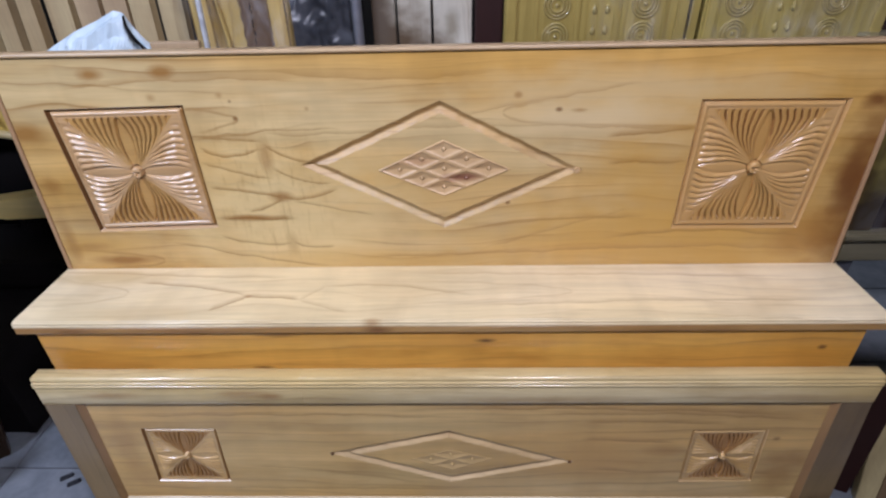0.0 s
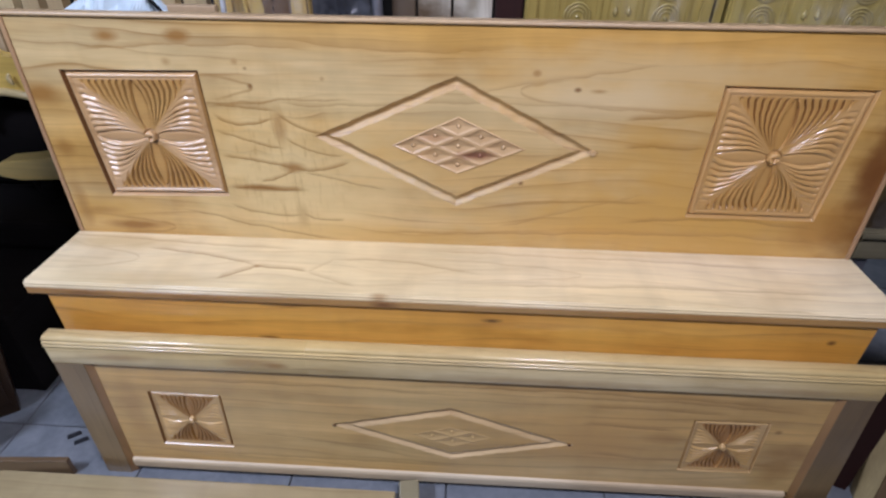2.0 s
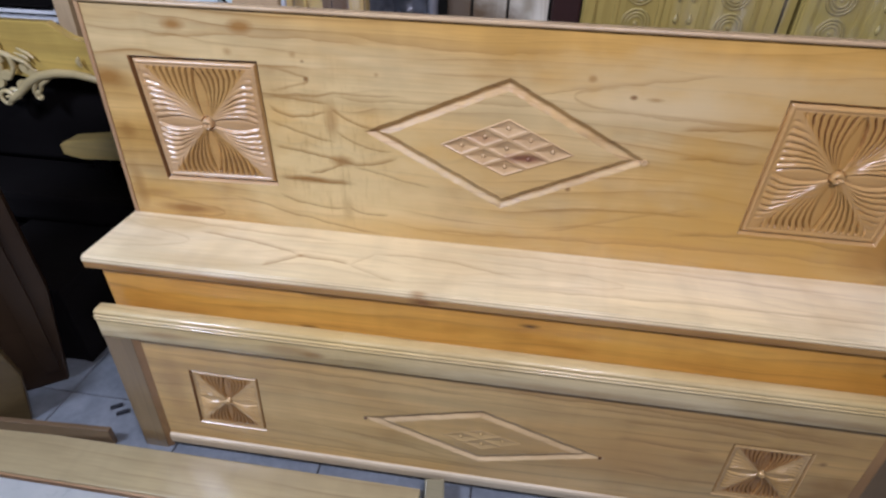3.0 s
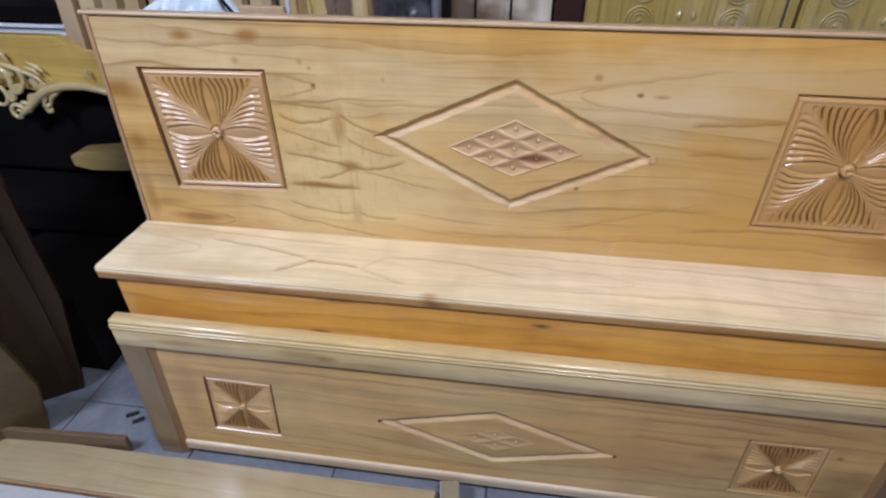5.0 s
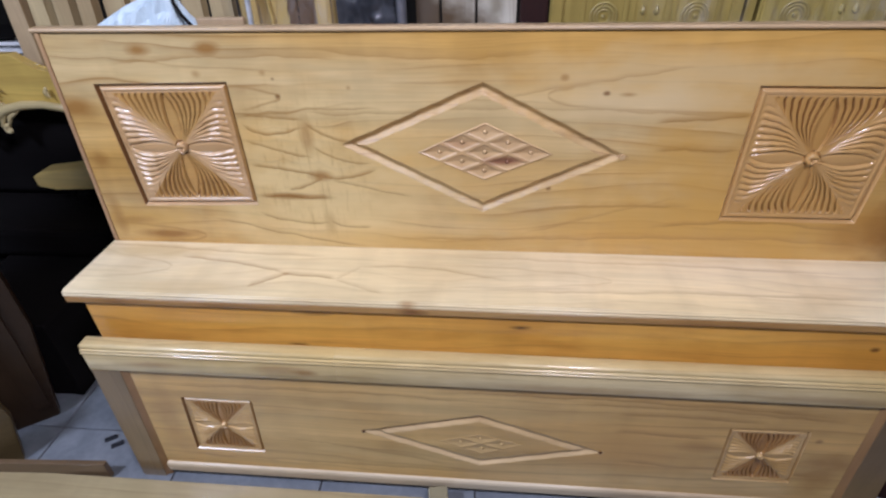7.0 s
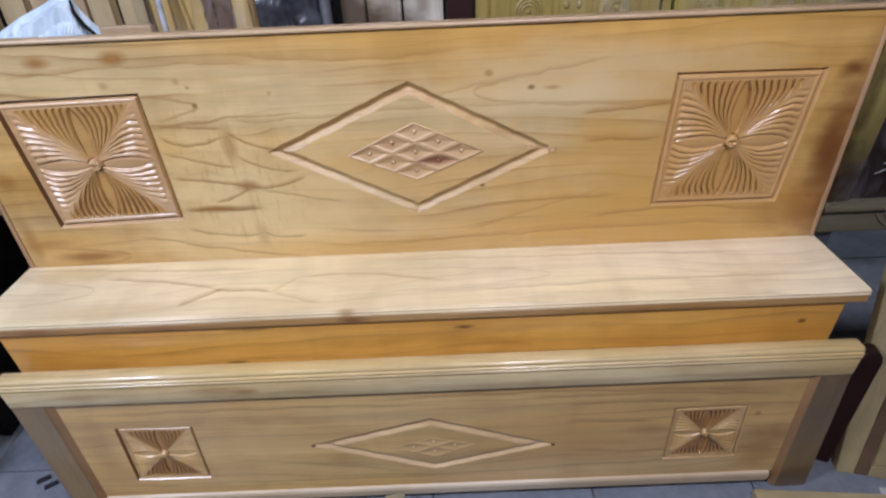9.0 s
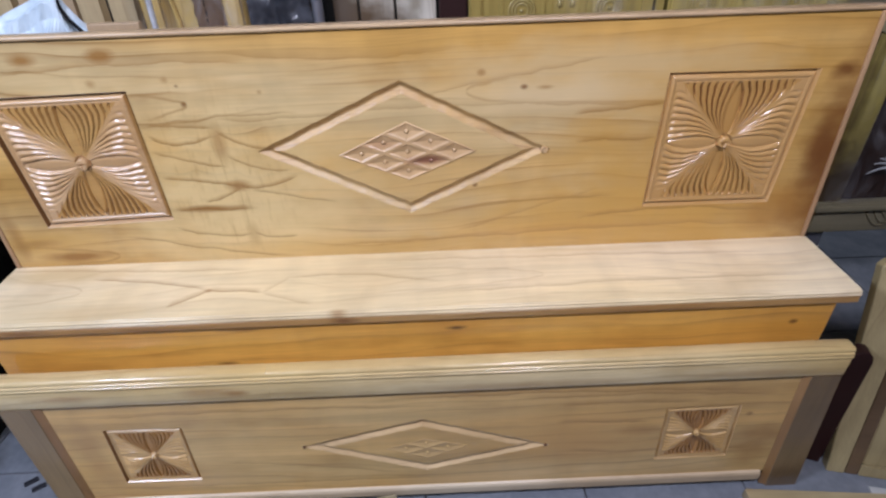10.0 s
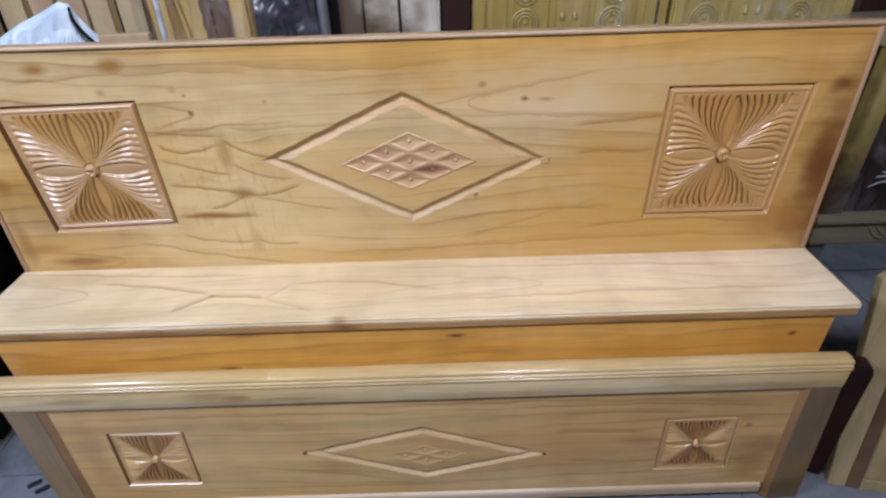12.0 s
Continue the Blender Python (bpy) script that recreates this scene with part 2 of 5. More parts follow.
BROWN = (0.16, 0.055, 0.014)
ORANGE = (0.60, 0.342, 0.078)
TAN = (0.30, 0.135, 0.03)
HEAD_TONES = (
    # the pale patch at (-0.36, 0.73) paints in the lamp's soft glare on figured wood
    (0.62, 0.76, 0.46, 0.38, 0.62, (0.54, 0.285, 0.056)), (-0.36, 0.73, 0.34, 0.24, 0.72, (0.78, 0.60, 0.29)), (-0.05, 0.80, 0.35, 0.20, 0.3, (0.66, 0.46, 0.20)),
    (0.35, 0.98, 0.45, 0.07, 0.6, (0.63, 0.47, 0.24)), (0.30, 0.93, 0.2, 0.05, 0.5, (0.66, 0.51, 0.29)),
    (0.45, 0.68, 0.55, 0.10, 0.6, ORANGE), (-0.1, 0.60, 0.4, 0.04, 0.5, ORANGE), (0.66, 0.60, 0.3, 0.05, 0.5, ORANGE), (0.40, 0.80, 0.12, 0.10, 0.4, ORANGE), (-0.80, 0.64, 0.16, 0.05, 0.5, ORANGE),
    # brown stain at the right end, deepened to paint in the dimmer light
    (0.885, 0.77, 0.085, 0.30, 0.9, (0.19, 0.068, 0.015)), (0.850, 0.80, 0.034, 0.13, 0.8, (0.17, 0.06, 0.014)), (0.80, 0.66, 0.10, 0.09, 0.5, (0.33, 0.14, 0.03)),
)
HEAD_KNOTS = (
    (-0.745, 0.604, 0.10, 0.016, 0.95, TAN), (-0.815, 0.640, 0.06, 0.014, 0.5, TAN), (-0.846, 0.795, 0.030, 0.024, 0.7, TAN),
    (0.842, 0.957, 0.034, 0.022, 0.85, BROWN), (-0.677, 1.030, 0.032, 0.016, 0.85, TAN), (-0.536, 1.033, 0.032, 0.016, 0.85, TAN), (-0.855, 0.912, 0.060, 0.030, 0.85, TAN),
    (0.139, 0.744, 0.008, 0.007, 0.8, BROWN), (-0.860, 0.65, 0.020, 0.07, 0.5, TAN), (-0.413, 0.939, 0.007, 0.007, 0.8, BROWN), (0.150, 0.978, 0.010, 0.008, 0.6, TAN),
    (0.232, 0.948, 0.009, 0.006, 0.8, BROWN), (0.273, 0.946, 0.022, 0.006, 0.6, TAN), (-0.435, 0.986, 0.011, 0.009, 0.5, TAN), (-0.417, 0.974, 0.006, 0.005, 0.7, BROWN),
    (-0.572, 0.983, 0.014, 0.011, 0.5, TAN), (-0.267, 0.957, 0.007, 0.007, 0.5, TAN), (-0.368, 0.855, 0.018, 0.050, 0.5, TAN), (-0.350, 0.764, 0.034, 0.016, 0.8, TAN),
    (-0.346, 0.645, 0.018, 0.040, 0.35, TAN), (-0.420, 0.711, 0.10, 0.011, 0.8, TAN),
)
CURLED = (
    (-0.500, 0.901, -0.369, 0.890, 0.000, 0.0018, 0.70), (-0.505, 0.880, -0.375, 0.876, -0.022, 0.0021, 0.84), (-0.369, 0.884, -0.275, 0.848, -0.012, 0.0021, 0.84),
    (-0.360, 0.830, -0.235, 0.795, -0.010, 0.0018, 0.70), (-0.505, 0.788, -0.345, 0.761, 0.002, 0.0024, 0.91), (-0.350, 0.760, -0.225, 0.782, -0.008, 0.0024, 0.91),
    (-0.430, 0.727, -0.345, 0.758, -0.004, 0.0021, 0.70), (-0.500, 0.713, -0.330, 0.709, 0.000, 0.0033, 0.95), (-0.510, 0.668, -0.345, 0.645, -0.012, 0.0018, 0.70),
    (-0.345, 0.648, -0.250, 0.634, -0.008, 0.0018, 0.70), (-0.630, 0.652, -0.260, 0.580, -0.006, 0.0018, 0.63), (-0.520, 0.893, -0.200, 0.910, 0.008, 0.0015, 0.56),
    (-0.505, 0.845, -0.360, 0.806, -0.004, 0.0018, 0.70), (-0.335, 0.756, -0.150, 0.715, 0.000, 0.0018, 0.56),
)
LONG = (
    (-0.370, 0.905, -0.016, 0.919, -0.009, 0.0023, 0.40), (-0.130, 0.913, 0.500, 0.900, 0.010, 0.0030, 0.3), (0.020, 0.936, 0.400, 1.000, 0.000, 0.0023, 0.35),
    (0.050, 0.685, 0.450, 0.706, 0.006, 0.0030, 0.40), (-0.200, 0.605, 0.500, 0.628, 0.000, 0.0030, 0.40), (0.090, 0.628, 0.410, 0.728, 0.000, 0.0023, 0.30),
    (0.330, 0.890, 0.520, 0.906, 0.000, 0.0030, 0.6), (0.360, 0.652, 0.800, 0.650, 0.018, 0.0030, 0.55), (0.360, 0.620, 0.850, 0.612, 0.012, 0.0030, 0.35),
    (-0.750, 1.002, -0.270, 1.010, 0.010, 0.0030, 0.45), (-0.340, 1.030, 0.110, 1.024, -0.012, 0.0030, 0.40), (0.340, 0.833, 0.510, 0.836, 0.000, 0.0037, 0.5),
)
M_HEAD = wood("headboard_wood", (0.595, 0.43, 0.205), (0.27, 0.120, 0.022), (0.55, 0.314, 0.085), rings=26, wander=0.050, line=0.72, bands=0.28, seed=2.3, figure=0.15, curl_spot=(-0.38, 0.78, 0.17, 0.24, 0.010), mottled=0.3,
              patches=HEAD_TONES + HEAD_KNOTS, grain=CURLED + LONG, vees=((-0.408, 0.936, 0.10, 0.024, 0.55), (-0.655, 0.602, 0.20, 0.030, 0.55), (0.121, 0.942, -0.12, 0.026, 0.4)))
M_CARVE = wood("carved_wood", (0.585, 0.375, 0.195), (0.28, 0.130, 0.050), (0.51, 0.30, 0.125), rings=20, wander=0.1, line=0.35, rough=0.32, coat=0.9, seed=5.1, coat_rough=0.26,
               patches=((0.65, 0.82, 0.45, 0.45, 0.75, (0.50, 0.275, 0.080)),))
# stain of the knife cuts; on the squares' rims it paints the shaded walls
M_CUT = wood("cut_and_shaded_rim_wood", (0.165, 0.066, 0.018), (0.10, 0.04, 0.012), rings=20, line=0.3, seed=6.0, rough=0.4, coat=0.4,
             patches=((0.65, 0.82, 0.45, 0.45, 0.9, (0.31, 0.145, 0.042)),))
M_MOULD = wood("cut_moulding_wood", (0.55, 0.390, 0.190), (0.28, 0.140, 0.055), (0.50, 0.315, 0.125), rings=30, wander=0.08, line=0.75, seed=5.6, rough=0.46, coat=0.12, coat_rough=0.3,
               patches=((0.04, 0.805, 0.05, 0.012, 0.7, (0.17, 0.035, 0.02)),))
M_LATTICE = wood("lattice_wood", (0.61, 0.40, 0.20), (0.31, 0.155, 0.06), (0.55, 0.33, 0.14), rings=24, wander=0.08, line=0.45, seed=5.9, rough=0.4, coat=0.3, coat_rough=0.25,
                 patches=((0.04, 0.805, 0.05, 0.012, 0.8, (0.17, 0.035, 0.02)), (-0.05, 0.84, 0.05, 0.012, 0.3, (0.3, 0.1, 0.05))))
M_PALECARVE = wood("pale_carved_square_wood", (0.60, 0.385, 0.165), (0.29, 0.140, 0.045), (0.53, 0.315, 0.11), rings=20, wander=0.1, line=0.3, rough=0.36, coat=0.8, seed=5.3, coat_rough=0.26)
M_PALEMOULD = wood("pale_cut_moulding_wood", (0.66, 0.475, 0.26), (0.34, 0.18, 0.08), (0.60, 0.40, 0.19), rings=30, wander=0.08, line=0.6, seed=5.7, rough=0.46, coat=0.15, coat_rough=0.3)
M_PALELATTICE = wood("pale_lattice_wood", (0.68, 0.46, 0.20), (0.34, 0.17, 0.06), (0.62, 0.38, 0.14), rings=24, wander=0.08, line=0.45, seed=6.1, rough=0.42, coat=0.2, coat_rough=0.3)
# footboard pair: stained cuts, with shade painted on upright fans and rims
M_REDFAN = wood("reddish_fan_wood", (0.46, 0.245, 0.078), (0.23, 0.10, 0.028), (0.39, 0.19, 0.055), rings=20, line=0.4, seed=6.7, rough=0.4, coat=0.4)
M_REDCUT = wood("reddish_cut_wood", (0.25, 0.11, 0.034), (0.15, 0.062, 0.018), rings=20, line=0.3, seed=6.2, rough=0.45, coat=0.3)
# browner copy for upright fans and rims, painting the light they don't catch
M_FAN = wood("shaded_fan_wood", (0.53, 0.315, 0.105), (0.28, 0.13, 0.037), (0.46, 0.245, 0.072), rings=20, line=0.4, seed=6.6, rough=0.36, coat=0.6,
             patches=((0.65, 0.82, 0.45, 0.45, 0.8, (0.46, 0.245, 0.068)),))
M_CAP = wood("cap_wood", (0.50, 0.35, 0.195), (0.27, 0.145, 0.065), rings=30, wander=0.04, line=0.7, seed=8.2, rough=0.45, coat=0.2, coat_rough=0.3)
M_SHELF = wood("shelf_wood", (0.79, 0.66, 0.45), (0.36, 0.20, 0.075), (0.76, 0.60, 0.34), rings=22, wander=0.07, line=0.32, seed=11.4, rough=0.36, coat=0.5,
               coat_rough=0.22, flat=True, bands=0.22,
               patches=((-0.146, -0.198, 0.024, 0.012, 0.6, TAN), (-0.428, -0.112, 0.012, 0.007, 0.9, TAN), (-0.78, -0.035, 0.24, 0.034, 0.65, (0.52, 0.37, 0.17)), (-0.64, -0.165, 0.26, 0.024, 0.55, (0.56, 0.40, 0.20)),
                       (0.45, -0.015, 0.5, 0.014, 0.4, (0.58, 0.42, 0.20)), (-0.10, -0.10, 0.16, 0.03, 0.3, (0.62, 0.46, 0.25))),
               vees=((-0.70, -0.100, 0.14, 0.040, 0.35), (0.28, -0.10, 0.5, 0.05, 0.3)),
               grain=((-0.500, -0.160, -0.426, -0.112, 0.000, 0.0050, 0.85), (-0.432, -0.112, -0.310, -0.125, 0.002, 0.0045, 0.85), (-0.316, -0.126, -0.262, -0.070, -0.006, 0.0040, 0.3),
                      (-0.700, -0.058, -0.425, -0.112, 0.008, 0.0035, 0.75), (-0.930, -0.010, -0.350, -0.041, -0.004, 0.0030, 0.5), (-0.316, -0.125, -0.200, -0.172, 0.000, 0.0035, 0.35),
                      (-0.274, -0.076, 0.060, -0.113, 0.016, 0.0030, 0.5), (-0.100, -0.030, 0.800, -0.055, 0.006, 0.0030, 0.42), (0.050, -0.150, 0.860, -0.140, 0.010, 0.0030, 0.42)))
M_APRON = wood("apron_wood", (0.75, 0.40, 0.080), (0.28, 0.105, 0.022), (0.62, 0.285, 0.045), rings=26, wander=0.05, line=0.5, seed=15.5,
               patches=((0.087, 0.519, 0.028, 0.008, 0.9, (0.05, 0.015, 0.006)), (0.788, 0.497, 0.012, 0.008, 0.8, (0.08, 0.02, 0.01)),
                       (-0.40, 0.445, 0.03, 0.006, 0.8, (0.08, 0.03, 0.012)), (-0.35, 0.538, 0.06, 0.008, 0.5, BROWN)))
M_RAIL = wood("footboard_rail_wood", (0.68, 0.535, 0.29), (0.24, 0.125, 0.035), (0.55, 0.385, 0.15), rings=40, wander=0.04, line=0.5, seed=19.0, coat=0.8, coat_rough=0.12,
              patches=((-0.42, 0.428, 0.07, 0.020, 0.45, TAN), (-0.72, 0.425, 0.09, 0.014, 0.5, TAN), (-0.37, 0.422, 0.035, 0.012, 0.7, TAN), (0.2, 0.41, 0.3, 0.014, 0.4, TAN), (0.7, 0.415, 0.2, 0.014, 0.4, TAN)))
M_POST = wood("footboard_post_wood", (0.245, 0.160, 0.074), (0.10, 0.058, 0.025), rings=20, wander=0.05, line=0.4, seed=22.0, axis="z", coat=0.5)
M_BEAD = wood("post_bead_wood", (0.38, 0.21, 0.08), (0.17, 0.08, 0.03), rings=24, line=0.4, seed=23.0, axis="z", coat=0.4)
M_FOOT = wood("footboard_panel_wood", (0.67, 0.462, 0.195), (0.27, 0.13, 0.035), (0.62, 0.373, 0.125), rings=30, wander=0.04, line=0.5, bands=0.26, seed=26.0,
              grain=((-0.10, 0.372, 0.78, 0.352, 0.010, 0.0035, 0.6), (0.20, 0.352, 0.80, 0.335, 0.012, 0.0030, 0.55), (0.30, 0.330, 0.62, 0.322, 0.006, 0.0035, 0.5), (-0.75, 0.350, 0.05, 0.345, 0.008, 0.0030, 0.45),
                     (0.32, 0.168, 0.80, 0.150, -0.006, 0.0035, 0.45), (-0.48, 0.180, -0.05, 0.110, 0.010, 0.0030, 0.4), (-0.78, 0.092, 0.10, 0.085, 0.006, 0.0030, 0.4), (0.30, 0.275, 0.52, 0.262, 0.0, 0.0040, 0.5)),
              patches=((0.50, 0.235, 0.08, 0.024, 0.5, TAN), (0.78, 0.16, 0.09, 0.10, 0.7, TAN), (0.36, 0.20, 0.22, 0.12, 0.5, (0.60, 0.33, 0.10)), (-0.74, 0.22, 0.05, 0.14, 0.35, TAN), (0.735, 0.275, 0.01, 0.008, 0.6, BROWN)))
M_LIP = wood("shelf_lipping_wood", (0.46, 0.275, 0.10), (0.20, 0.085, 0.025), (0.39, 0.20, 0.058), rings=30, wander=0.06, line=0.5, seed=12.2, coat=0.3, coat_rough=0.2,
             patches=((-0.14, 0.556, 0.035, 0.016, 0.8, BROWN), (-0.5, 0.552, 0.12, 0.008, 0.5, BROWN), (-0.78, 0.555, 0.06, 0.01, 0.5, BROWN), (0.5, 0.55, 0.2, 0.006, 0.4, BROWN)))
M_STRIP = wood("lower_rail_wood", (0.65, 0.53, 0.36), (0.36, 0.22, 0.10), rings=30, wander=0.04, line=0.4, seed=28.0, coat=0.05, rough=0.6)
M_EDGE = wood("lipping_wood", (0.52, 0.33, 0.175), (0.27, 0.13, 0.055), rings=14, line=0.3, seed=31.0, axis="z")
M_YELLOW = wood("yellow_wood", (0.51, 0.405, 0.125), (0.23, 0.15, 0.035), rings=22, wander=0.05, line=0.5, seed=35.0, axis="z", coat=0.8, coat_rough=0.1)
M_YELLOW_X = wood("yellow_wood_crosswise", (0.64, 0.455, 0.12), (0.34, 0.20, 0.048), rings=22, wander=0.05, line=0.4, seed=36.0, coat=0.7)
M_CREST = wood("pale_carved_wood", (0.80, 0.60, 0.22), (0.45, 0.30, 0.09), rings=22, line=0.3, seed=38.0, coat=0.9, coat_rough=0.15)
M_SCROLL = wood("pale_scroll_wood", (0.74, 0.60, 0.31), (0.40, 0.29, 0.13), rings=22, line=0.3, seed=39.0, coat=1.0, coat_rough=0.12)
M_AMBER = wood("amber_varnished_wood", (0.50, 0.345, 0.105), (0.20, 0.11, 0.03), rings=22, wander=0.06, line=0.6, seed=37.0, axis="z", coat=1.0, coat_rough=0.08)
M_RAW = wood("raw_plank_wood", (0.53, 0.41, 0.22), (0.25, 0.15, 0.07), rings=16, wander=0.07, line=0.5, seed=41.0, axis="z", coat=0.0, rough=0.6)
M_PINK = wood("pinkish_plank_wood", (0.50, 0.36, 0.205), (0.24, 0.15, 0.08), rings=16, wander=0.05, line=0.35, seed=44.0, axis="z", coat=0.0, rough=0.6)
M_GREYPLANK = wood("grey_plank_wood", (0.86, 0.83, 0.70), (0.26, 0.19, 0.12), rings=14, wander=0.1, line=0.6, seed=47.0, axis="z", coat=0.1, rough=0.55,
                   patches=((-0.16, 0.92, 0.17, 0.19, 1.0, (0.10, 0.062, 0.030)), (-0.21, 1.05, 0.085, 0.45, 1.0, (0.10, 0.07, 0.045)), (-0.05, 0.93, 0.09, 0.09, 1.0, (0.10, 0.062, 0.030)), (0.02, 0.99, 0.03, 0.06, 0.7, (0.2, 0.16, 0.1))))
M_REDDARK = wood("reddish_dark_wood", (0.034, 0.010, 0.008), (0.014, 0.005, 0.004), rings=18, line=0.4, seed=53.0, axis="z", coat=0.0, rough=0.6, spec=0.25)
M_ROSETTE = wood("gloss_carved_wood", (0.48, 0.385, 0.135), (0.22, 0.15, 0.05), rings=20, line=0.3, seed=54.0, coat=1.0, coat_rough=0.1)
M_BEDEND = wood("olive_grey_wood", (0.42, 0.335, 0.17), (0.20, 0.145, 0.065), rings=22, wander=0.05, line=0.4, seed=63.0, axis="z", coat=0.2)
M_CABRAIL = wood("olive_grey_cabinet_wood", (0.36, 0.325, 0.205), (0.17, 0.14, 0.08), rings=24, line=0.4, seed=64.0, coat=0.7, coat_rough=0.15)
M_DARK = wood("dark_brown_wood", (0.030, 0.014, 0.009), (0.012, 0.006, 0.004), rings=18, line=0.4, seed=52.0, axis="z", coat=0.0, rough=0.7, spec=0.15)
# for black parts; on the bench and cabinet the black paints in shade
M_BLACK = wood("black_and_shaded_wood", (0.006, 0.005, 0.005), (0.003, 0.002, 0.002), rings=18, line=0.4, seed=55.0, coat=0.0, rough=0.8, spec=0.1)
M_LYING = wood("lying_board_wood", (0.45, 0.355, 0.19), (0.24, 0.17, 0.08), rings=30, wander=0.03, line=0.6, seed=58.0, coat=0.5)
M_OLIVE = wood("olive_brown_wood", (0.42, 0.34, 0.09), (0.10, 0.065, 0.02), rings=20, line=0.4, seed=61.0, axis="z", coat=0.8, coat_rough=0.1,
               patches=((1.22, 0.50, 0.3, 0.17, 0.95, (0.045, 0.026, 0.014)), (1.18, 0.75, 0.03, 0.3, 0.7, (0.06, 0.035, 0.016))))
M_LEAF = wood("brown_carved_wood", (0.12, 0.062, 0.025), (0.05, 0.025, 0.01), rings=20, line=0.4, seed=71.0, coat=0.8)
M_BROWNEDGE = wood("brown_board_wood", (0.16, 0.10, 0.052), (0.08, 0.048, 0.025), rings=30, line=0.5, seed=73.0, coat=0.2)
# next two woods are darkened to stand in for dim light at the left
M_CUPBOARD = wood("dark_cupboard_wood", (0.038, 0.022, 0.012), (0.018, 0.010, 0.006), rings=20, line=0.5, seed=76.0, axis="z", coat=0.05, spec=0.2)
M_LEAN = wood("dim_brown_wood", (0.12, 0.084, 0.036), (0.064, 0.04, 0.018), rings=24, line=0.5, seed=75.0, coat=0.1, spec=0.25)
M_BAG = plain("pale_blue_plastic", (0.36, 0.44, 0.49), (0.52, 0.60, 0.64), rough=0.45, scale=9, coat=0.08, bump_strength=0.5, bump_scale=30)
M_TILE = plain("grey_floor_tile", (0.125, 0.138, 0.158), (0.225, 0.238, 0.258), rough=0.35, scale=8, coat=0.2)
M_GROUT = plain("dark_grout", (0.07, 0.07, 0.075), (0.10, 0.10, 0.105), rough=0.8, scale=30)
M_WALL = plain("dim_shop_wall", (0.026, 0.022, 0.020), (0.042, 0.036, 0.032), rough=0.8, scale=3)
M_CEIL = plain("dim_ceiling", (0.12, 0.115, 0.11), (0.16, 0.155, 0.15), rough=0.8, scale=3)
M_METAL = plain("grey_metal", (0.30, 0.31, 0.36), (0.42, 0.43, 0.48), rough=0.35, scale=8, metal=0.7)
M_DARKFILM = plain("dark_crumpled_film", (0.045, 0.052, 0.066), (0.13, 0.145, 0.175), rough=0.32, scale=12, coat=0.35, bump_strength=0.4, bump_scale=18)
# pale colour paints the white glare along creases of the film
M_FOLD = plain("glare_film_crease", (0.34, 0.34, 0.35), (0.60, 0.61, 0.62), rough=0.2, scale=30, coat=1.0)
M_PALE = plain("pale_grey_board", (0.70, 0.70, 0.71), (0.80, 0.80, 0.80), rough=0.4, scale=10)
M_WHITE = plain("white_laminate", (0.42, 0.43, 0.41), (0.5, 0.5, 0.47), rough=0.3, scale=7, coat=0.4)
M_RUBBER = plain("black_scrap", (0.01, 0.01, 0.014), (0.02, 0.02, 0.026), rough=0.5)


def film_material():
    m, nt, bsdf = nodes_of("clear_plastic_wrap")
    tc = nt.nodes.new("ShaderNodeTexCoord")
    n = noise_node(nt, stretched(nt, tc.outputs["Object"], (14, 14, 5)), 1.2, 3.0, 0.6, 1.2)
    bp = nt.nodes.new("ShaderNodeBump")
    bp.inputs["Strength"].default_value, bp.inputs["Distance"].default_value = 0.8, 0.02
    link(nt, n, bp.inputs["Height"])
    bsdf.inputs["Base Color"].default_value = (0.85, 0.87, 0.9, 1)
    bsdf.inputs["Roughness"].default_value = 0.12
    link(nt, math_node(nt, "MULTIPLY", math_node(nt, "POWER", n, 4.0), 0.7), bsdf.inputs["Alpha"])
    link(nt, bp.outputs[0], bsdf.inputs["Normal"])
    return m


M_FILM = film_material()


# ---- building helpers ----
def thing(name, label, category, at=(0, 0, 0), group="", kind="", turn=(0, 0, 0)):
    ob = new(name)
    ob.matrix_world = pose(*at, *turn)
    ob.empty_display_size = 0.05
    return tagged(ob, label, category, group, kind)


def finish(name, bm, material, parent=None, label="", smooth=False):
    me = bpy.data.meshes.new(name)
    bmesh.ops.recalc_face_normals(bm, faces=bm.faces)
    for f in bm.faces:
        f.smooth = smooth
    bm.to_mesh(me)
    bm.free()
    me.materials.append(material)
    ob = new(name, me)
    if parent is not None:
        ob.parent = parent
    if label:
        ob["label"] = label
    return ob


def part(name, bm, material, parent, label="", smooth=False):
    return finish(name, bm, material, parent, label, smooth)


def box(x0, x1, y0, y1, z0, z1, bevel=0.003, segments=2):
    bm = bmesh.new()
    bmesh.ops.create_cube(bm, size=1.0)
    for v in bm.verts:
        v.co = Vector((x0 + (v.co.x + 0.5) * (x1 - x0), y0 + (v.co.y + 0.5) * (y1 - y0), z0 + (v.co.z + 0.5) * (z1 - z0)))
    if bevel:
        bmesh.ops.bevel(bm, geom=list(bm.edges), offset=bevel, segments=segments, affect="EDGES", profile=0.6)
    return bm


def slab(corners, depth, bevel=0.003):
    """A board from its outline in x and z (front face at y = 0), depth metres thick to the back."""
    bm = bmesh.new()
    front = [bm.verts.new((x, 0, z)) for x, z in corners]
    back = [bm.verts.new((x, depth, z)) for x, z in corners]
    bm.faces.new(front)
    bm.faces.new(back[::-1])
    n = len(corners)
    for k in range(n):
        bm.faces.new((front[k], front[(k + 1) % n], back[(k + 1) % n], back[k]))
    if bevel:
        bmesh.ops.bevel(bm, geom=list(bm.edges), offset=bevel, segments=2, affect="EDGES", profile=0.6)
    return bm


